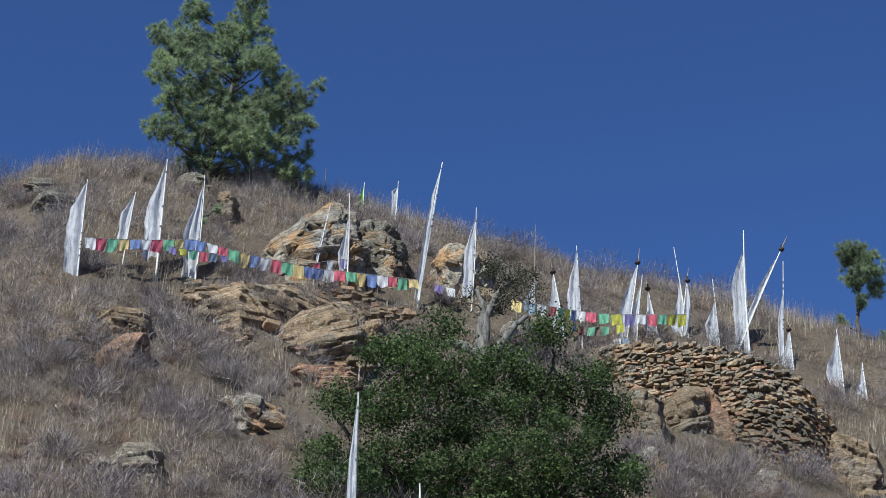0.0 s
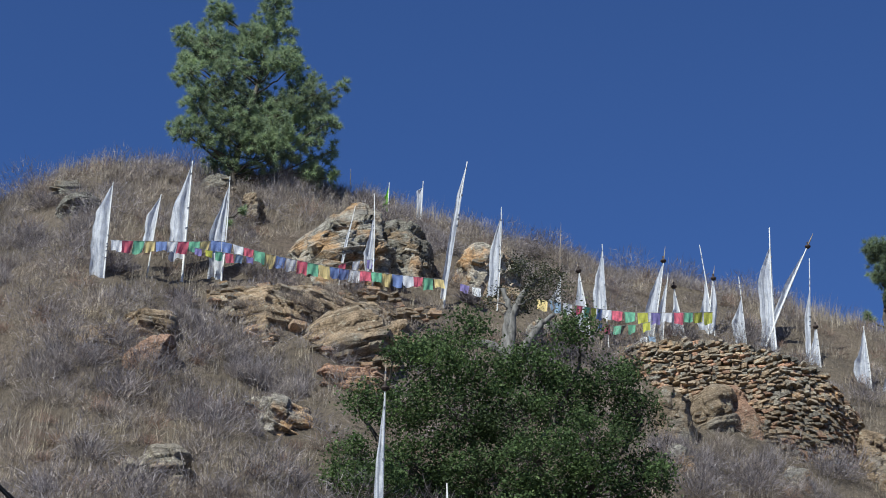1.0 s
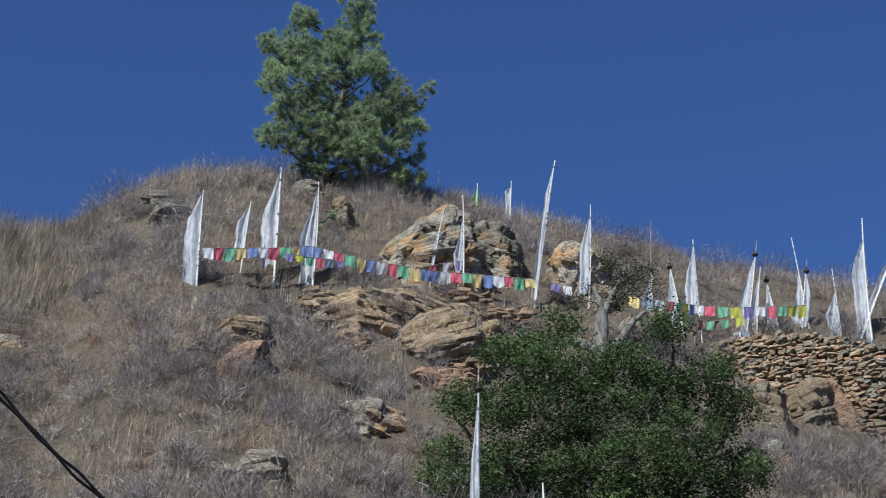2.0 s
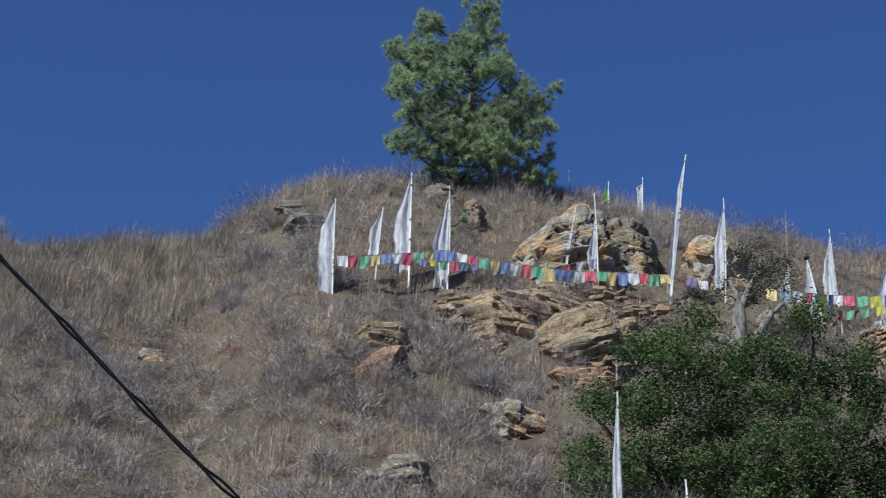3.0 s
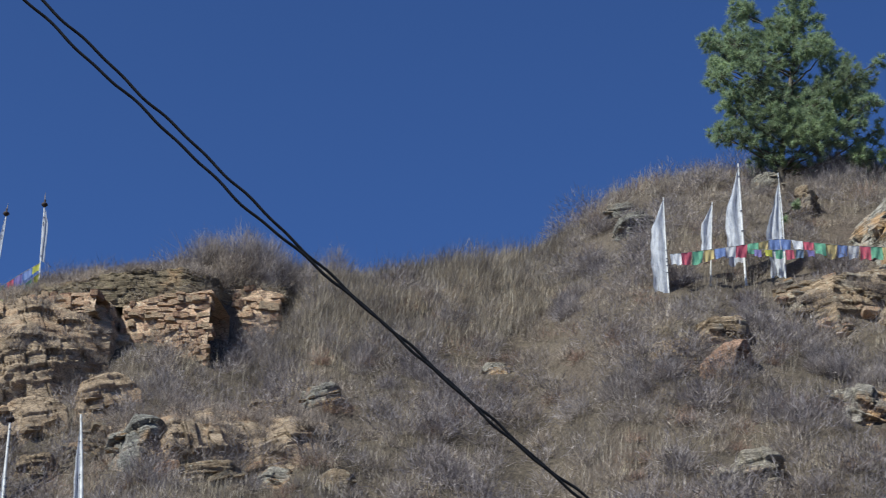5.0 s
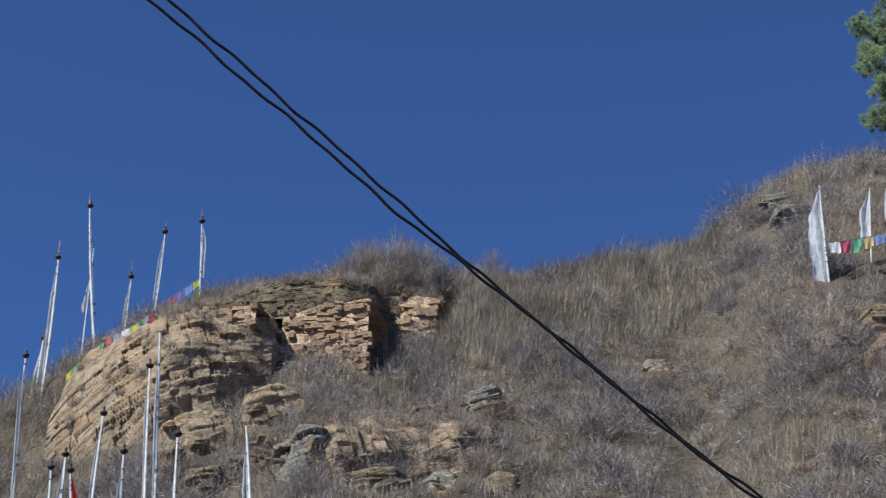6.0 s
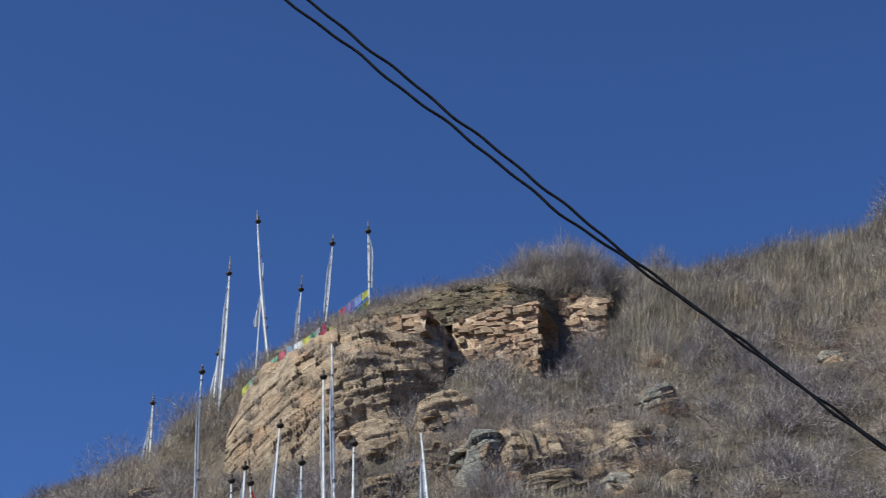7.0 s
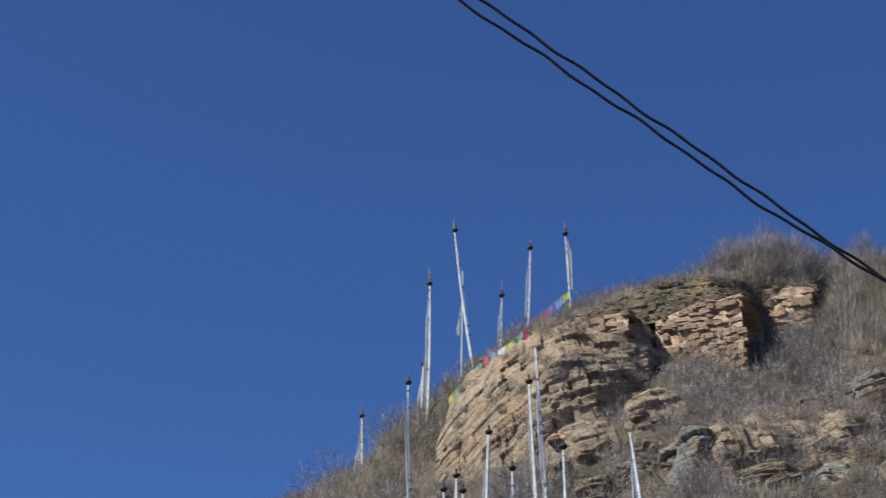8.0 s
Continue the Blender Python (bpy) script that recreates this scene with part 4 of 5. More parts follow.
flag_string([(1.69, 42.74, 23.10), (2.27, 42.61, 22.95), (2.85, 42.88, 22.97), (3.57, 43.95, 23.40), (4.23, 44.07, 23.40), (4.96, 44.14, 23.43), (5.65, 44.48, 23.61), (6.38, 44.94, 23.85)],
            "yellow pale white red green lemon blue white red green lemon violet white red green lemon lemon".split(), 0.285, 64, "string of bright square prayer flags above the stone wall")
flag_string([(3.22, 43.17, 22.69), (3.70, 43.88, 22.92), (4.28, 44.02, 23.03), (4.73, 44.09, 23.16)],
            "blue red green green lemon".split(), 0.22, 65, "sagging lower string of prayer flags")
flag_string([(-22.58, 34.91, 22.75), (-22.93, 34.76, 22.47), (-23.36, 34.59, 22.09), (-23.57, 33.89, 21.27), (-24.28, 33.91, 21.09), (-24.81, 33.79, 20.67), (-25.35, 33.75, 20.21)],
            "lemon blue violet red green pale red white green lemon white pale red green pale lemon green lemon".split(), 0.22, 66, "string of prayer flags along the falling crest")
flag_string([(-22.49, 34.80, 22.42), (-22.66, 34.38, 21.89), (-23.00, 34.08, 21.53), (-23.29, 33.84, 21.24)],
            "lemon green white pale lemon red".split(), 0.22, 67, "second string of prayer flags lying near the crest")
flag_string([(-0.22, 42.94, 23.63), (0.07, 42.94, 23.54), (0.35, 42.94, 23.48)],
            "violet white".split(), 0.25, 68, "tattered pale prayer flags caught on the rocks")
flag_string([(4.35, 44.10, 22.68), (4.57, 44.07, 22.74), (4.78, 44.05, 22.70)],
            "white pale".split(), 0.2, 69, "fallen white prayer flags above the wall")


# ---- dry stone walls ----
def stone_wall(name, foot, thick, label, seed, course=0.076, limit=300, pale=False):
    """A dry stone wall along foot, rows of plan x, y, z of its foot and z of its top: an earth core faced with rough stones."""
    f = np.asarray(foot, float)
    d = np.concatenate([[0], np.cumsum(np.hypot(*np.diff(f[:, :2], axis=0).T))])
    n = 60
    t = np.linspace(0, d[-1], n)
    x, y, zb, zt = [np.interp(t, d, f[:, i]) for i in range(4)]
    way = np.stack([np.gradient(x), np.gradient(y)], 1)
    way /= np.linalg.norm(way, axis=1, keepdims=True)
    back = np.stack([-way[:, 1], way[:, 0]], 1)
    if (back[n // 2] @ f[n // 2 % len(f), :2]) < 0:
        back = -back
    ox, oy, oz = x[0], y[0], zb[0]
    prof = [(0.02, 0.0), (0.10, 1.0), (thick, 1.02), (thick, -0.3), (0.02, -0.3)]
    core = np.stack([np.stack([x + back[:, 0] * p, y + back[:, 1] * p, zb + (zt - zb) * q], 1) for p, q in prof], 1) - (ox, oy, oz)
    ob = thing(name, pose(ox, oy, oz), label, "stone wall", kind="structure")
    part("wall_core", mesh_of("wall_core", core.reshape(-1, 3), grid_faces(n, len(prof)), ROCK_TAN if pale else SOIL), ob, "packed earth and rubble core")
    rs = np.random.RandomState(seed)
    # dry grass along the wall's top
    k = rs.randint(0, n, 700)
    q = rs.uniform(-0.05, 0.5, 700)
    c = np.stack([x[k] + back[k, 0] * q, y[k] + back[k, 1] * q, zt[k] + 0.0], 1) + rs.normal(size=(700, 3)) * (0.05, 0.05, 0.03)
    tagged(new("wall_top_grass", mesh_of("wall_top_grass", *twig_bundle(c, np.full(700, 0.26), 0.007, rs, 1.2), STRAW)), "dry straw grass growing along the wall's top", "grass", kind="stuff")
    rest, made = [], 0
    calm = 0.3 if pale else 0.75
    z = zb.min() - 0.1
    while z < zt.max():
        h = course * rs.uniform(0.65, 1.5)
        c = rs.uniform(0, 0.2)
        while c < d[-1]:
            w = rs.uniform(0.07, 0.25) * (1.3 if pale else rs.choice([0.7, 1.0, 1.3]))
            m = c + w / 2
            i = int(min(m / d[-1], 0.999) * (n - 1))
            dz = h * (0.5 * math.sin(m * 2.3 + z * 9) + rs.uniform(-0.55, 0.55))
            if zb[i] - 0.15 < z + dz < zt[i] - h * 0.3 and m < d[-1]:
                up = (z - zb[i]) / max(zt[i] - zb[i], 0.1)
                px, py = np.interp(m, t, x), np.interp(m, t, y)
                inn = 0.02 + 0.08 * up + (rs.uniform(0.06, 0.11) if pale else rs.uniform(-0.035, 0.045))
                a = math.degrees(math.atan2(way[i, 1], way[i, 0]))
                mesh = STONES[rs.choice([8, 9, 8, 10, 11, 9, 8, 9]) if pale else rs.choice([3, 0, 3, 1, 3, 5, 3, 4] if up + 0.35 * math.sin(m * 1.7) + rs.uniform(-0.25, 0.25) > 0.55 else [1, 5, 4, 5, 7, 3, 1])]
                lie = pose(px + back[i, 0] * inn - ox, py + back[i, 1] * inn - oy, z + dz + h / 2 - oz, rs.uniform(-14, 14) * calm, rs.uniform(-17, 17) * calm, a + rs.uniform(-16, 16) * calm) @ Matrix.Diagonal((w * (1.05 if pale else 0.96), rs.uniform(0.16, 0.34), h * (rs.uniform(1.0, 1.3) if pale else rs.uniform(0.8, 1.25)), 1))
                if made < limit:
                    s = new("stone", mesh)
                    s.parent, s.matrix_local = ob, lie
                    made += 1
                else:
                    rest.append((mesh, lie))
            c += w
        z += h * 0.93
    if rest:
        bm = bmesh.new()
        for mesh, lie in rest:
            n0 = len(bm.verts)
            n1 = len(bm.faces)
            bm.from_mesh(mesh)
            bm.verts.ensure_lookup_table()
            bm.faces.ensure_lookup_table()
            for face in bm.faces[n1:]:
                face.material_index = STONES.index(mesh)
            for v in bm.verts[n0:]:
                v.co = lie @ v.co
        me = bpy.data.meshes.new("stones")
        bm.to_mesh(me)
        bm.free()
        for mesh in STONES:
            me.materials.append(mesh.materials[0])
        tagged(part("stones", me, ob), "the wall's upper courses of rough stones", kind="stuff")
    return ob


stone_wall("stone_wall", [(3.90, 43.29, 21.47, 22.06), (4.65, 42.63, 20.65, 21.85), (5.51, 42.05, 19.89, 21.63), (6.52, 41.80, 19.29, 21.40), (7.43, 41.26, 18.37, 20.89), (8.38, 41.50, 18.21, 20.56), (9.41, 42.57, 18.79, 20.02)],
           1.3, "curved dry stone wall of flat grey and ochre stones", 71)
stone_wall("stone_wall", [(-19.80, 34.10, 18.70, 20.84), (-19.30, 34.21, 18.91, 20.98), (-18.95, 34.29, 18.99, 21.03), (-18.44, 34.40, 19.03, 21.08), (-17.82, 34.50, 19.22, 21.14)],
           1.6, "ruined stone wall of tan and reddish blocks", 72, 0.10, pale=True)
stone_wall("stone_wall", [(-18.55, 36.88, 20.71, 22.42), (-18.17, 36.97, 20.73, 22.40), (-17.76, 37.05, 20.76, 22.35), (-17.35, 37.15, 20.86, 22.25)],
           1.2, "lower ruined stone wall beside a dark recess", 73, 0.11, pale=True)
stone_wall("stone_course", [(-23.84, 32.92, 19.66, 20.11), (-22.43, 32.65, 19.97, 20.34), (-21.40, 32.66, 20.12, 20.55), (-20.51, 32.89, 20.24, 20.70), (-19.80, 32.90, 20.20, 20.60)],
           0.7, "crumbling course of flat stones along the cliff top", 74, 0.09, pale=True)


# ---- trees and bushes ----
def branchy(points, r0, r1, seed, wiggle=0.06, sides=6):
    p = np.asarray(points, float)
    t = np.linspace(0, len(p) - 1, (4 if sides > 4 else 2) * len(p))
    q = np.stack([np.interp(t, np.arange(len(p)), p[:, i]) for i in range(3)], 1)
    rs = np.random.RandomState(seed)
    q[1:-1] += rs.uniform(-wiggle, wiggle, (len(q) - 2, 3))
    return tube(q, np.linspace(r0, r1, len(q)), sides)


def needles(centres, ways, size, count, rs, width=0.0125):
    """Bursts of long thin needles round shoot tips."""
    n = len(centres) * count
    c = np.repeat(centres, count, 0)
    w = np.repeat(ways, count, 0)
    d = rs.normal(size=(n, 3))
    d /= np.linalg.norm(d, axis=1, keepdims=True)
    d = d + w * 0.75
    d /= np.linalg.norm(d, axis=1, keepdims=True)
    ln = size * rs.uniform(0.65, 1.1, (n, 1))
    s = np.cross(d, rs.normal(size=(n, 3)))
    s /= np.linalg.norm(s, axis=1, keepdims=True)
    c = c - w * size * 0.35 * rs.uniform(0, 1, (n, 1))
    tip = c + d * ln + np.array([0, 0, -0.06]) * ln
    v = np.stack([c - s * width / 2, c + s * width / 2, tip], 1).reshape(-1, 3)
    return v, np.arange(3 * n).reshape(-1, 3)


def pine(name, x, y, turn, trunk, lobes, label, seed, size=0.2, each=60, dense=1.0, r0=0.12):
    """A pine: forked trunk, limbs to each foliage mass, shoots ending in bursts of needles."""
    rs = np.random.RandomState(seed)
    ob = thing(name, pose(x, y, float(ground(x, y)) - 0.1, 0, 0, turn), label, "pine tree")
    wood = [branchy(trunk, r0, r0 * 0.25, seed, 0.03, 9)]
    tr = np.asarray(trunk, float)
    tt = np.linspace(0, len(tr) - 1, 60)
    tl = np.stack([np.interp(tt, np.arange(len(tr)), tr[:, i]) for i in range(3)], 1)
    cs, ws = [], []
    for lx, lz, lr in lobes:
        ly = rs.uniform(-1.0, 1.0) * (1.0 if lr > 0.3 else 0.4)
        c = np.array([lx, ly, lz])
        low = tl[tl[:, 2] < lz - 0.45 * abs(lx - tl[:, 0]) - 0.12]
        a = low[-1] if len(low) else tl[8]
        mid = (a + c) / 2 + np.array([0, 0, -0.08])
        wood.append(branchy([a, mid, c], 0.035, 0.012, rs.randint(9999), 0.03))
        n = max(6, int(dense * 85 * (lr / 0.5) ** 2))
        dirs = rs.normal(size=(n, 3))
        dirs /= np.linalg.norm(dirs, axis=1, keepdims=True)
        q = c + dirs * lr * rs.uniform(0.1, 1.1, (n, 1)) ** 0.6 * np.array([1.08, 1.5, 1.08])
        for p in q[: n // 3]:
            wood.append(branchy([c + (p - c) * 0.15, (c + p) / 2 - (0, 0, 0.03), p], 0.009, 0.005, rs.randint(9999), 0.012, 4))
        w = dirs * 0.7 + np.array([0, 0, 0.5])
        cs.append(q)
        ws.append(w / np.linalg.norm(w, axis=1, keepdims=True))
    part("trunk", mesh_of("trunk", *joined(wood), BARK, True), ob, "grey-brown trunk and bare limbs")
    part("crown", mesh_of("crown", *needles(np.concatenate(cs), np.concatenate(ws), size, each, rs), NEEDLE), ob, "tufts of long green needles")
    return ob


def leaves(centres, size, rs, up=0.4):
    """Small folded pointed leaves at the centres."""
    n = len(centres)
    d = rs.normal(size=(n, 3))
    d /= np.linalg.norm(d, axis=1, keepdims=True)
    nor = rs.normal(size=(n, 3)) + np.array([0, 0, up])
    s = np.cross(d, nor)
    s /= np.maximum(np.linalg.norm(s, axis=1, keepdims=True), 1e-6)
    k = np.cross(s, d)
    ln = size * rs.uniform(0.6, 1.2, (n, 1))
    wd = ln * 0.28
    a, t = centres - d * ln / 2, centres + d * ln / 2
    v = np.stack([a, centres + s * wd + k * wd * 0.3, t, centres - s * wd + k * wd * 0.3], 1).reshape(-1, 3)
    i = np.arange(n)[:, None] * 4
    return v, np.concatenate([i + [[0, 1, 2]], i + [[0, 2, 3]]], 0)


def leafy(name, x, y, turn, stems, lobes, label, seed, material, bark, size=0.055, dense=1.0, spread=1.0, category="bush", r0=0.09, sink=0.1, flat=0.8):
    """A broad-leaved bush or tree: stems, limbs into each leaf mass, and small leaves round the twig ends."""
    rs = np.random.RandomState(seed)
    ob = thing(name, pose(x, y, float(ground(x, y)) - sink, 0, 0, turn), label, category)
    wood = [branchy(s, r0, r0 * 0.35, rs.randint(9999), 0.025, 8) for s in stems]
    ends = np.concatenate([np.asarray(s, float)[1:] for s in stems])
    pts = []
    for lx, lz, lr in lobes:
        c = np.array([lx, rs.uniform(-0.8, 0.8) * spread, lz])
        a = ends[np.argmin(np.linalg.norm((ends - c) * (1, 0.5, 1), axis=1) + 2.0 * (ends[:, 2] > lz))]
        wood.append(branchy([a, (a + c) / 2 + rs.uniform(-0.12, 0.12, 3), c], 0.03, 0.012, rs.randint(9999), 0.03))
        n = max(4, int(26 * dense * (lr / 0.5) ** 2))
        dirs = rs.normal(size=(n, 3))
        dirs /= np.linalg.norm(dirs, axis=1, keepdims=True)
        q = c + dirs * lr * rs.uniform(0.55, 1.05, (n, 1)) * (1, 1.1, flat)
        for p in q:
            if rs.rand() < 0.5:
                wood.append(branchy([c, (c + p) / 2 + rs.uniform(-0.05, 0.05, 3), p], 0.010, 0.004, rs.randint(9999), 0.015, 4))
            m = rs.randint(28, 60)
            pts.append(p + rs.normal(size=(m, 3)) * np.array([0.13, 0.13, 0.09]) * rs.uniform(0.7, 1.3))
    part("trunk", mesh_of("trunk", *joined(wood), bark, True), ob, "stems and limbs")
    part("crown", mesh_of("crown", *leaves(np.concatenate(pts), size, rs), material), ob, "many small leaves in clumps")
    return ob


pine("pine_tree", -6.56, 45.96, 8.1, [(0.01, 0.00, -0.14), (-0.00, 0.00, 0.72), (0.33, 0.00, 2.14), (0.59, 0.00, 3.79), (0.78, 0.00, 5.17), (0.81, 0.00, 5.97)],
     [(-1.70, 4.79, 0.35), (-1.18, 5.34, 0.44), (-0.65, 5.84, 0.35), (-0.35, 5.01, 0.44), (0.82, 5.87, 0.55), (1.10, 5.21, 0.47), (-0.86, 4.21, 0.55), (0.28, 4.14, 0.66), (1.24, 4.24, 0.41), (-1.42, 3.19, 0.44), (-0.45, 3.01, 0.66), (0.83, 3.05, 0.71), (1.65, 3.32, 0.44), (2.26, 3.29, 0.31), (2.93, 3.60, 0.20), (2.60, 3.01, 0.25), (-1.51, 1.49, 0.31), (-1.01, 2.01, 0.52), (-0.05, 1.83, 0.66), (1.06, 1.85, 0.71), (1.99, 2.22, 0.55), (2.57, 1.91, 0.35), (0.79, 0.99, 0.60), (1.74, 0.99, 0.55), (-0.65, 3.65, 0.44), (-0.72, 5.69, 0.41), (-0.92, 5.08, 0.41), (-1.40, 5.02, 0.35), (0.24, 4.76, 0.41), (0.68, 4.93, 0.41), (-0.03, 5.04, 0.28), (0.44, 5.43, 0.28), (1.47, 4.56, 0.28), (1.58, 3.89, 0.31), (2.01, 3.52, 0.28), (1.13, 0.65, 0.44), (0.35, 0.61, 0.31), (2.08, 0.53, 0.31), (-1.20, 2.45, 0.38), (-0.49, 1.41, 0.44), (0.45, 1.41, 0.52), (1.41, 1.27, 0.52), (2.11, 1.45, 0.41), (1.10, 3.84, 0.44), (2.09, 2.80, 0.38), (0.20, 2.79, 0.60), (-0.90, 4.79, 0.39), (-1.55, 3.84, 0.28), (-1.66, 1.94, 0.25), (-0.40, 2.35, 0.47), (1.50, 2.55, 0.47), (2.75, 1.46, 0.22), (2.15, 0.75, 0.35), (-1.12, 1.44, 0.31), (2.45, 1.06, 0.41), (2.78, 0.73, 0.22), (-0.79, 1.16, 0.35), (-1.75, 3.44, 0.22), (-1.58, 4.22, 0.25), (-0.13, 0.80, 0.35)],
     "bushy green pine with long needles growing on the hill's crest", 81, 0.19, 75, 0.82)
pine("pine_sapling", -6.08, 41.96, 8.2, [(0.00, 0.00, -0.05), (-0.03, 0.00, 0.19), (-0.03, 0.00, 0.43), (-0.01, 0.00, 0.58)],
     [(-0.10, 0.26, 0.13), (-0.04, 0.51, 0.11), (0.07, 0.23, 0.11), (0.41, 1.01, 0.13)],
     "small green pine sapling among dry grass", 85, 0.14, 60, 2.0, 0.02)
pine("pine_tree", 12.13, 50.39, -13.5, [(-0.01, 0.00, -0.13), (0.02, 0.00, 0.83), (0.16, 0.00, 1.93), (0.26, 0.00, 2.68)],
     [(-0.08, 2.62, 0.40), (0.26, 2.72, 0.34), (0.52, 1.99, 0.40), (-0.02, 1.86, 0.34), (0.61, 1.51, 0.27), (-0.41, 0.68, 0.19), (0.18, 1.14, 0.20), (0.70, 0.08, 0.15), (0.39, 2.38, 0.30)],
     "small slender pine with a tufted crown behind the crest", 82, 0.2, 75, 1.3, 0.07)
leafy("evergreen_bush", 0.54, 33.05, -0.9, [[(0.00, 0.00, -0.05), (-0.11, 0.00, 0.91), (-0.43, 0.00, 2.24), (-0.77, 0.00, 3.85)], [(0.05, 0.00, -0.05), (0.41, 0.00, 1.35), (1.04, 0.00, 2.70), (1.58, 0.00, 3.87)], [(-0.05, 0.00, -0.05), (-1.14, 0.00, 0.90), (-1.89, 0.00, 2.00), (-2.44, 0.00, 2.68)], [(0.10, 0.00, -0.05), (1.33, 0.00, 0.92), (2.28, 0.00, 2.04), (2.72, 0.00, 2.72)]],
      [(-1.26, 4.44, 0.41), (-0.56, 4.56, 0.43), (-1.84, 3.84, 0.33), (-1.19, 3.61, 0.62), (-0.34, 3.62, 0.72), (0.73, 3.86, 0.62), (1.54, 4.22, 0.43), (2.11, 3.40, 0.57), (1.26, 3.28, 0.72), (2.62, 2.83, 0.51), (0.30, 2.70, 0.82), (-0.75, 2.58, 0.72), (-1.81, 2.80, 0.60), (-2.55, 2.97, 0.35), (-2.62, 2.00, 0.53), (-1.57, 1.78, 0.72), (-0.42, 1.57, 0.72), (0.72, 1.58, 0.82), (1.76, 2.03, 0.77), (2.80, 1.93, 0.51), (1.75, 1.15, 0.72), (2.99, 1.37, 0.33), (-2.17, 1.12, 0.62), (-2.81, 1.44, 0.37), (-0.93, 0.91, 0.72), (0.51, 0.70, 0.82), (2.46, 1.04, 0.62)],
      "large dense dark green evergreen oak bush on the slope", 83, LEAF, BARK, 0.075, 1.5, 1.0)
leafy("gnarled_tree", 0.93, 40.90, -1.3, [[(-0.03, 0.00, -0.29), (-0.05, 0.00, 0.29), (-0.03, 0.00, 0.96), (0.05, 0.00, 1.48), (-0.10, 0.00, 2.01)], [(0.01, 0.00, 0.00), (0.08, 0.00, 0.73), (0.13, 0.00, 1.33), (0.37, 0.00, 1.86), (0.71, 0.00, 2.24)], [(0.30, 0.00, 0.22), (0.44, 0.00, 0.51), (0.64, 0.00, 0.81), (0.80, 0.00, 1.06), (1.11, 0.00, 1.30)], [(-0.03, 0.00, 0.29), (-0.40, 0.00, 0.51), (-0.83, 0.00, 0.58), (-1.16, 0.00, 0.43)]],
      [(0.44, 2.54, 0.34), (0.92, 2.42, 0.37), (-0.03, 2.08, 0.24), (1.21, 1.97, 0.27), (0.64, 1.75, 0.32), (0.17, 2.85, 0.19), (1.19, 2.47, 0.21), (0.24, 1.63, 0.19), (-0.43, 1.55, 0.13), (0.64, 2.16, 0.27)],
      "gnarled half-bare tree with a bleached trunk and sparse leaves", 84, LEAF_OLIVE, BARK_PALE, 0.06, 1.2, 0.6, "tree", 0.15)


# ---- cables ----
def cables():
    """Two slack cables between utility poles, one hanging a little under the other and touching it lower down."""
    lower = [(-9.330, 4.551, 11.90), (-7.40, 6.61, 10.19), (-5.999, 8.107, 8.791), (-5.728, 8.397, 8.542), (-5.452, 8.691, 8.262), (-5.312, 8.841, 8.121), (-5.171, 8.992, 8.001), (-4.882, 9.300, 7.693), (-4.736, 9.457, 7.537), (-4.586, 9.616, 7.410), (-4.281, 9.941, 7.150), (-3.966, 10.278, 6.865), (-3.639, 10.628, 6.548), (-3.298, 10.992, 6.228), (-3.121, 11.180, 6.080), (-0.720, 13.744, 4.300)]
    upper = [(-9.330, 4.551, 12.10), (-7.40, 6.61, 10.34), (-5.999, 8.107, 8.913), (-5.728, 8.397, 8.647), (-5.452, 8.691, 8.368), (-5.171, 8.992, 8.076), (-4.882, 9.300, 7.789), (-4.586, 9.616, 7.475), (-4.281, 9.941, 7.168), (-4.125, 10.108, 7.018), (-3.966, 10.278, 6.880), (-3.639, 10.628, 6.568), (-3.298, 10.992, 6.250), (-3.121, 11.180, 6.105), (-0.720, 13.744, 4.340)]
    n = 360
    for k, line in enumerate((np.array(lower), np.array(upper))):
        d = np.concatenate([[0], np.cumsum(np.linalg.norm(np.diff(line, axis=0), axis=1))])
        t = np.linspace(0, d[-1], n)
        p = np.stack([np.interp(t, d, line[:, i]) for i in range(3)], 1)
        for _ in range(14):
            p[1:-1] = (p[:-2] + 2 * p[1:-1] + p[2:]) / 4
        # the sheath's small set bends
        p[:, 2] += 0.007 * np.sin(t * 9.1 + 2 * k) + 0.006 * np.sin(t * 17.7 + 1 + k)
        ob = new("cable", mesh_of("cable", *tube(p, np.full(n, 0.0105), 8), CABLE, True))
        tagged(ob, "black slack overhead cable strung across the slope", "cable", "overhead cables")
    for q in (line[0], line[-1]):
        foot = float(ground(q[0], q[1])) - 0.4
        tall = q[2] - foot + 0.35
        ob = new("utility_pole", mesh_of("utility_pole", *tube([(0, 0, 0), (0, 0, tall * 0.5), (0, 0, tall), (0, 0, tall + 0.01)], [0.13, 0.11, 0.09, 0.0], 12), POLE_BARE, True))
        ob.matrix_world = pose(q[0], q[1], foot)
        tagged(ob, "plain wooden utility pole that holds up the cables", "utility pole")


cables()


# ---- dry grass and brush ----
def clear_of_rocks(x, y):
    ok = np.ones(len(x), bool)
    for bx, by, br in BARE:
        ok &= (x - bx) ** 2 + (y - by) ** 2 > 0.55 * br * br
    return ok


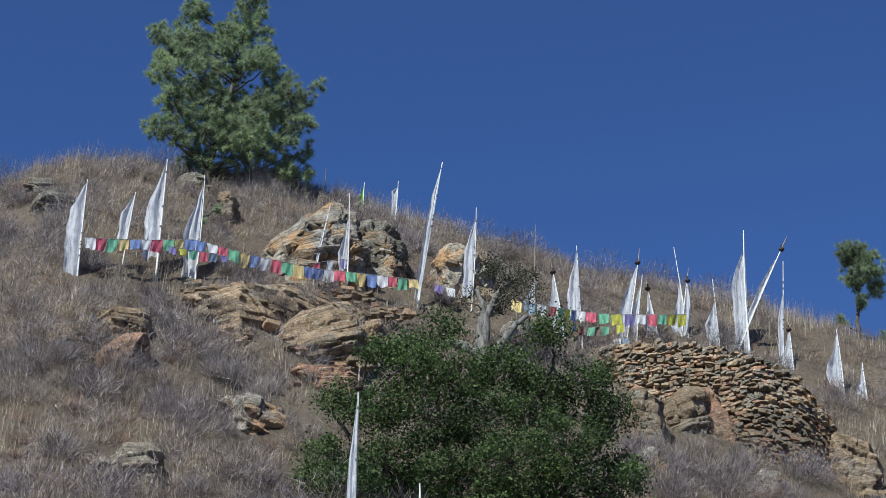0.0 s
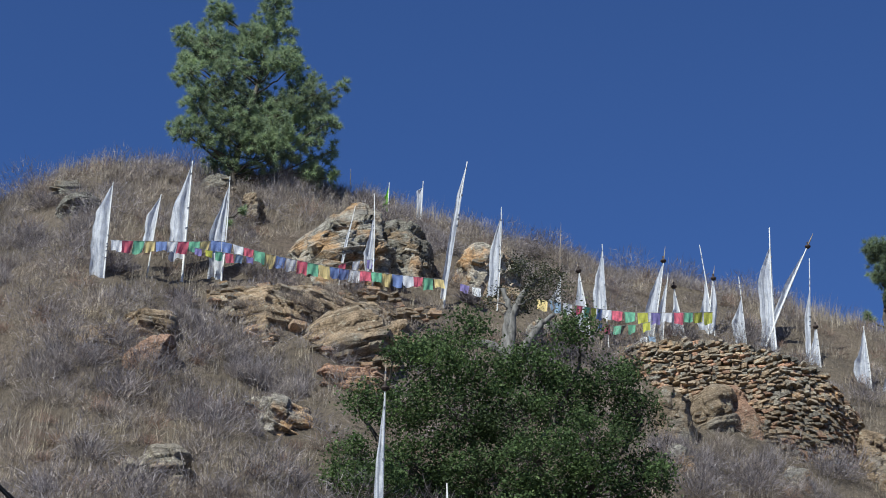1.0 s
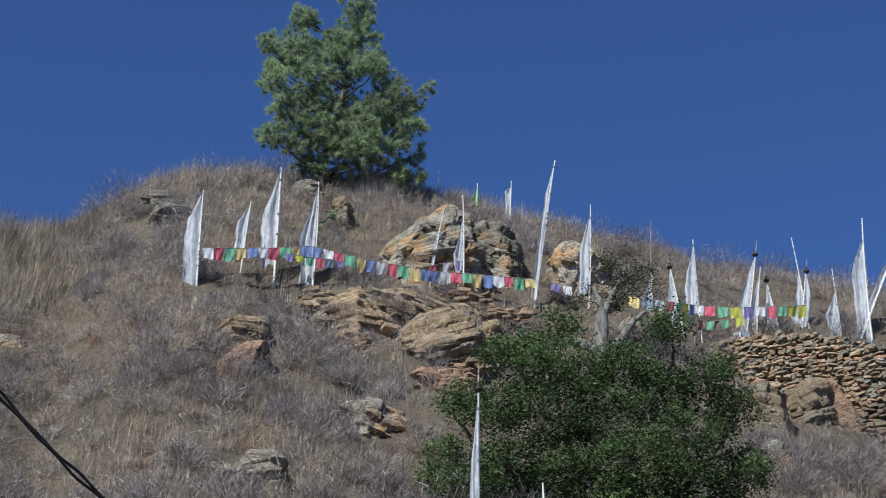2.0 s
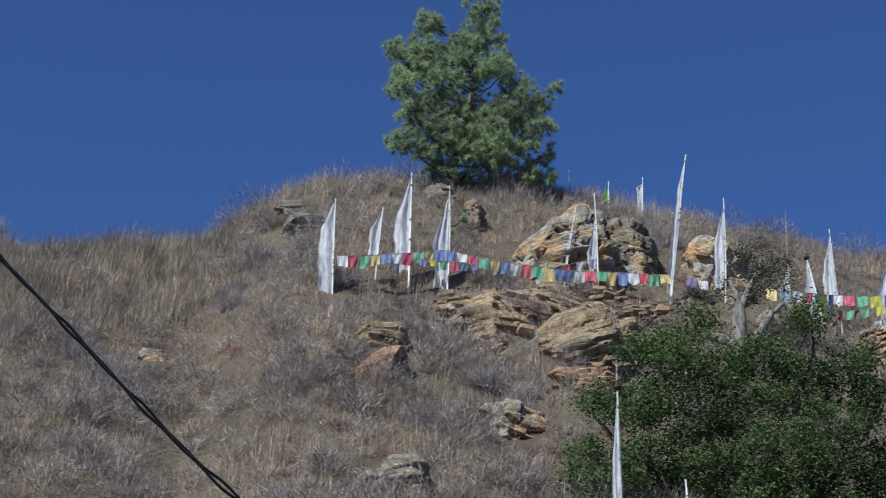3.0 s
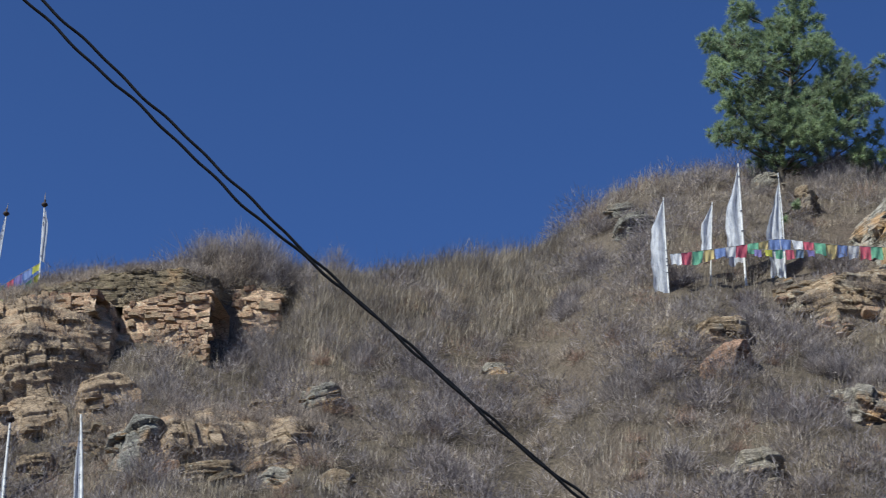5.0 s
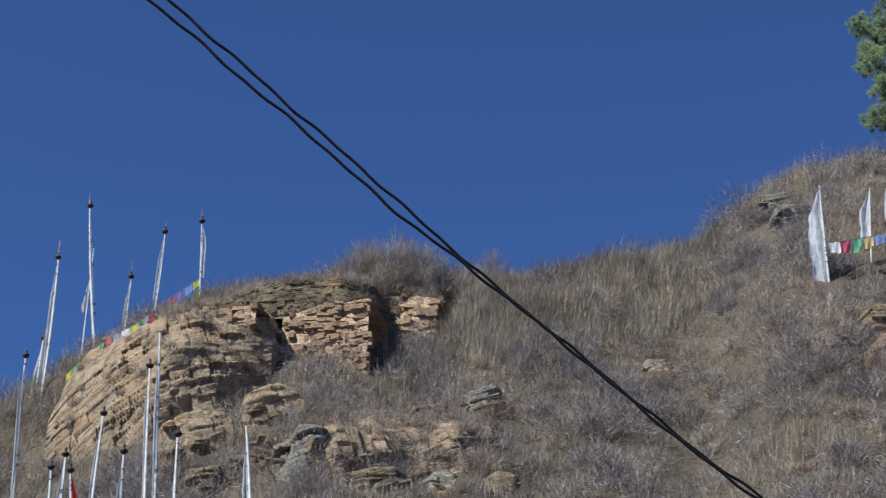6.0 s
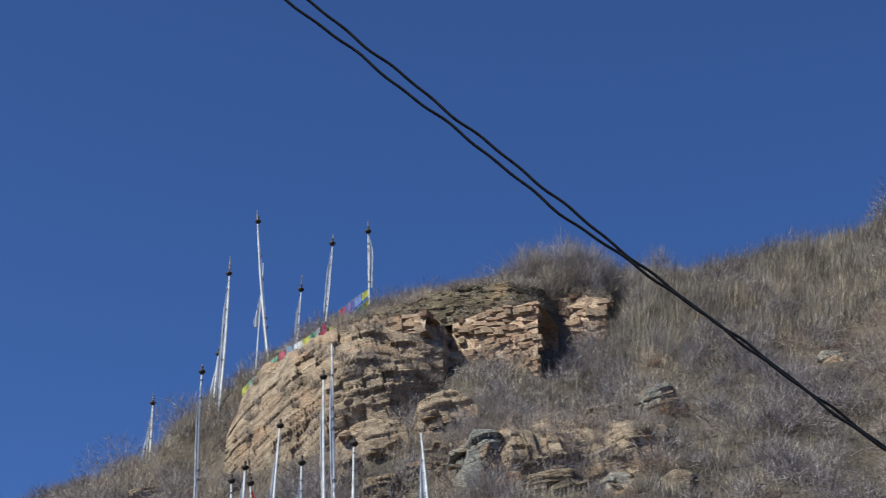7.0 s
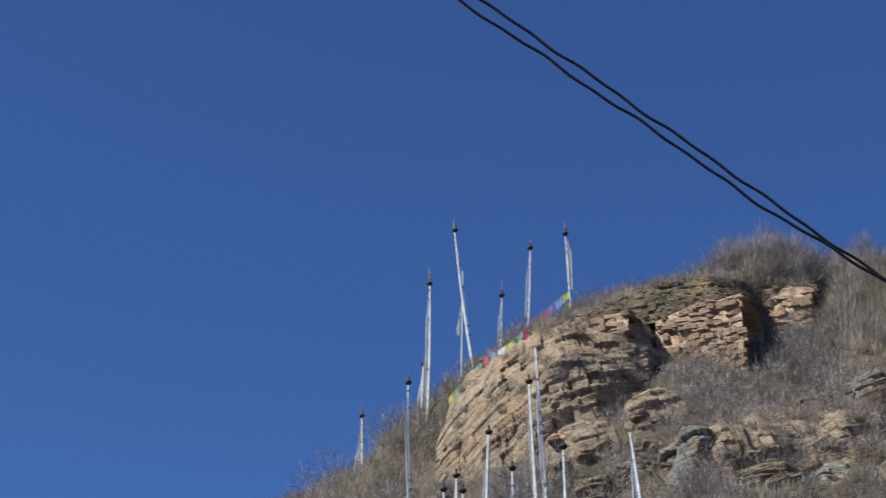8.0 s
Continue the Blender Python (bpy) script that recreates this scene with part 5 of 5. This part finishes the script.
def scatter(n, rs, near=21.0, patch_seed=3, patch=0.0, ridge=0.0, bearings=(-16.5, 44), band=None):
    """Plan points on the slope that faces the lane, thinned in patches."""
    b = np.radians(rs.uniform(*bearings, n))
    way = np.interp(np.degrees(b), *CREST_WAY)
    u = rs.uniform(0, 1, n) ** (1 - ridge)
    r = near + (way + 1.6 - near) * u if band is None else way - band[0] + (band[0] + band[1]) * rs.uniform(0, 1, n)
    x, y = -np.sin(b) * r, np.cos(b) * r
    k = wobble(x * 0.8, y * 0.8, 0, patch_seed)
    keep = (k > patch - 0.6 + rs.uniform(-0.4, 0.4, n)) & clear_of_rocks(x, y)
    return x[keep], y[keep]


def blades(x, y, per, height, width, droop, spread, rs, material, name, label, category, bent=True):
    """Tufts of thin blades: bent ones of three triangles, straight ones of one."""
    tall = height * rs.uniform(0.55, 1.25, len(x)) * (1 + 0.35 * wobble(x * 0.5, y * 0.5, 0, 11))
    n = len(x) * per
    base = np.repeat(np.stack([x, y, 0 * x], 1), per, 0)
    base[:, :2] += rs.normal(size=(n, 2)) * spread * 0.5
    base[:, 2] = ground(base[:, 0], base[:, 1]) - 0.03
    h = np.repeat(tall, per) * rs.uniform(0.45, 1.1, n)
    a = rs.uniform(0, 2 * np.pi, n)
    lean = np.stack([np.cos(a), np.sin(a), np.zeros(n)], 1) * (droop * rs.uniform(0.2, 1.2, n) * h)[:, None]
    lean += np.array([0.10, -0.06, 0]) * h[:, None]
    s = np.stack([np.cos(a + 1.2), np.sin(a + 1.2), np.zeros(n)], 1) * width * rs.uniform(0.6, 1.3, (n, 1))
    up = np.array([0, 0, 1.0])
    t = base + up * (h * (1 - 0.18 * droop))[:, None] + lean
    if bent:
        m = base + up * (h * 0.58)[:, None] + lean * 0.35
        v = np.stack([base - s / 2, base + s / 2, m - s * 0.4, m + s * 0.4, t], 1).reshape(-1, 3)
        i = np.arange(n)[:, None] * 5
        f = np.concatenate([i + [[0, 1, 3]], i + [[0, 3, 2]], i + [[2, 3, 4]]], 0)
    else:
        v = np.stack([base - s / 2, base + s / 2, t], 1).reshape(-1, 3)
        f = np.arange(3 * n).reshape(-1, 3)
    tagged(new(name, mesh_of(name, v, f, material)), label, category, kind="stuff")


def clumps(x, y, per, size, length, width, rs, material, name, label, up=0.35):
    """Rounded leafless bushes of fine twigs all over the slope."""
    c = np.stack([x, y, ground(x, y) - 0.04], 1)
    R = size * rs.uniform(0.45, 1.35, (len(x), 1)) * np.array([[1.0, 0.9, 0.95]])
    tagged(new(name, mesh_of(name, *fuzz(c, R, per, length, width, rs, up), material)), label, "brush", kind="stuff")


def shrub(x, y, size, height, count, material, label, seed):
    """One leafless bush of many fine twigs."""
    rs = np.random.RandomState(seed)
    z = float(ground(x, y))
    k = 9
    c = np.stack([rs.normal(size=k) * size * 0.42, rs.normal(size=k) * size * 0.3, np.zeros(k)], 1)
    c[:, 2] = ground(c[:, 0] + x, c[:, 1] + y) - z - 0.05
    R = rs.uniform(0.55, 1.0, (k, 1)) * np.array([[size * 0.42, size * 0.42, height * 0.85]])
    body = fuzz(c, R, count * 7 // k, 0.16 + 0.12 * height, 0.0065, rs, 0.6)
    feet = c[rs.randint(0, k, count // 5)] + rs.normal(size=(count // 5, 3)) * (0.1, 0.1, 0.02)
    v, f = joined([body, twig_bundle(feet, np.full(count // 5, min(height, 1.15)), 0.006, rs, 1.4)])
    ob = new("dry_shrub", mesh_of("dry_shrub", v, f, material))
    ob.matrix_world = pose(x, y, z)
    tagged(ob, label, "shrub", "dry shrubs")


shrub(-19.05, 37.20, 0.97, 2.15, 1500, BROWN, "bushy reddish-brown leafless shrub on the crest", 401)
shrub(-18.32, 37.90, 1.11, 1.9, 1300, MAUVE, "pale leafless shrub on the crest", 402)
shrub(-17.44, 38.66, 1.12, 1.6, 1100, MAUVE, "grey-mauve leafless shrub on the crest", 403)
shrub(-19.59, 36.59, 0.69, 1.13, 600, BROWN, "brown dry shrub on the crest", 404)
shrub(-21.28, 35.58, 0.61, 0.45, 260, BROWN, "dry brown grass on the cliff lip", 405)
shrub(-20.49, 35.84, 0.61, 0.45, 260, BROWN, "dry brown tuft on the cliff lip", 406)
shrub(-23.04, 35.10, 0.55, 0.45, 240, BROWN, "dry brown tuft beside the prayer poles", 407)
shrub(-23.88, 34.72, 0.55, 0.53, 240, STRAW, "pale dry grass on the falling crest", 408)
shrub(-24.61, 34.20, 0.61, 0.60, 260, STRAW, "straw tuft on the falling crest", 409)
shrub(-25.74, 34.03, 0.68, 0.68, 300, STRAW, "straw brush on the falling crest", 410)
shrub(-26.80, 33.60, 0.68, 0.68, 300, STRAW, "pale brush on the falling crest", 411)
shrub(-6.42, 45.12, 0.69, 0.51, 260, BROWN, "brown brush before the pine trunk", 412)
shrub(-22.17, 35.49, 0.69, 0.76, 350, MAUVE, "small pale shrub beside a prayer pole", 413)
shrub(-4.67, 48.21, 0.99, 0.81, 450, MAUVE, "grey-mauve brush beside the pine", 414)
shrub(-3.92, 48.08, 0.82, 0.72, 350, MAUVE, "grey-mauve brush on the crest", 415)
shrub(-4.77, 46.18, 1.10, 0.95, 500, MAUVE, "tall grey-mauve brush under the pine", 416)
shrub(-4.22, 47.05, 0.96, 0.88, 450, BROWN, "brown brush beside the pine", 417)
shrub(-5.54, 44.90, 0.76, 0.67, 350, BROWN, "brown brush at the pine foot", 418)
shrub(-2.92, 46.73, 0.63, 0.78, 300, BROWN, "brown dry weeds on the crest", 419)
shrub(3.50, 48.74, 0.81, 0.53, 300, BROWN, "brown brush below the skyline", 420)
shrub(4.80, 39.03, 0.87, 0.82, 450, MAUVE, "grey brush below the stone wall", 421)
shrub(6.08, 40.13, 0.90, 0.71, 450, BROWN, "dry brown brush below the stone wall", 422)
shrub(7.37, 40.45, 0.91, 0.64, 400, MAUVE, "grey brush at the foot of the wall", 423)
shrub(-7.97, 34.19, 0.79, 0.75, 500, MAUVE, "grey-mauve brush low on the slope", 424)
shrub(-5.10, 33.34, 0.86, 0.71, 600, MAUVE, "grey brush among dry grass", 425)
shrub(-12.55, 35.13, 0.96, 0.79, 600, MAUVE, "rounded grey-mauve brush on the slope", 426)
shrub(-10.57, 38.29, 0.91, 0.86, 500, MAUVE, "dark grey brush on the slope", 427)
shrub(-14.45, 35.31, 0.86, 0.81, 500, MAUVE, "grey brush below the saddle", 428)
shrub(-16.95, 36.30, 1.04, 0.86, 600, MAUVE, "grey brush below the ruined wall", 429)
shrub(-17.55, 32.38, 0.94, 0.65, 500, MAUVE, "low grey brush below the ruined wall", 430)
shrub(-5.11, 45.66, 0.78, 0.68, 350, MAUVE, "grey brush under the pine", 431)
shrub(-1.42, 45.18, 0.75, 0.83, 400, MAUVE, "grey brush between two outcrops", 432)
shrub(-0.99, 46.29, 0.70, 0.68, 300, MAUVE, "grey brush above the pale outcrop", 433)
shrub(-3.92, 35.86, 0.81, 0.77, 600, MAUVE, "grey-mauve brush over a broken rock", 434)
shrub(-4.66, 36.01, 0.70, 0.64, 450, MAUVE, "grey-mauve brush on the slope", 435)
shrub(5.74, 49.98, 1.17, 0.64, 350, MAUVE, "dark brush on the skyline", 436)
shrub(-4.56, 40.17, 0.67, 0.44, 300, MAUVE, "low grey brush below the flag string", 437)
shrub(-5.84, 37.14, 0.61, 0.81, 400, MAUVE, "grey brush beside the reddish rock", 438)
shrub(2.32, 47.67, 0.63, 0.87, 300, BROWN, "brown brush behind the gnarled tree", 439)

rng = np.random.RandomState(5)
gx, gy = scatter(5400, rng, patch=0.45, patch_seed=3, ridge=0.3)
blades(gx, gy, 24, 0.52, 0.0075, 0.5, 0.2, rng, STRAW, "straw_grass", "tall bleached straw-coloured dry grass in tufts", "grass")
gx, gy = scatter(1600, rng, patch=0.1, patch_seed=21, bearings=(15.5, 25), band=(5.0, 0.6))
blades(gx, gy, 26, 0.78, 0.0105, 0.55, 0.34, rng, STRAW, "tall_grass", "stand of tall upright straw-coloured grass on the saddle", "grass")
gx, gy = scatter(2200, rng, patch=-0.2, patch_seed=25, band=(1.0, 1.2))
blades(gx, gy, 9, 0.62, 0.007, 0.3, 0.3, rng, STRAW, "crest_grass", "sparse tall dry stalks along the skyline", "grass")
gx, gy = scatter(24000, rng, patch=-1.5, patch_seed=8)
blades(gx, gy, 12, 0.17, 0.009, 1.0, 0.28, rng, BROWN, "brown_grass", "low matted brown dry grass covering the slope", "grass", bent=False)
gx, gy = scatter(1050, rng, patch=-0.1, patch_seed=14)
clumps(gx, gy, 330, 0.60, 0.22, 0.0105, rng, MAUVE, "dry_brush", "leafless grey-mauve brush in rounded clumps")
gx, gy = scatter(1800, rng, patch=-2.5, patch_seed=52)
clumps(gx, gy, 160, 0.45, 0.22, 0.0105, rng, BROWN, "brown_brush", "rounded clumps of brown leafless brush", 0.6)
gx, gy = scatter(230, rng, patch=-0.1, patch_seed=61)
clumps(gx, gy, 900, 0.85, 0.26, 0.0105, rng, DUSK, "dark_brush", "large rounded dark grey-mauve leafless bushes")
gx, gy = scatter(800, rng, patch=0.3, patch_seed=33)
clumps(gx, gy, 150, 0.36, 0.18, 0.0105, rng, RUST, "rusty_brush", "low rust-brown dry brush in patches")
gx, gy = scatter(1500, rng, patch=-0.1, patch_seed=41, bearings=(25.5, 43))
blades(gx, gy, 18, 0.42, 0.008, 0.5, 0.22, rng, STRAW, "pale_grass", "pale straw grass on the falling spur", "grass")
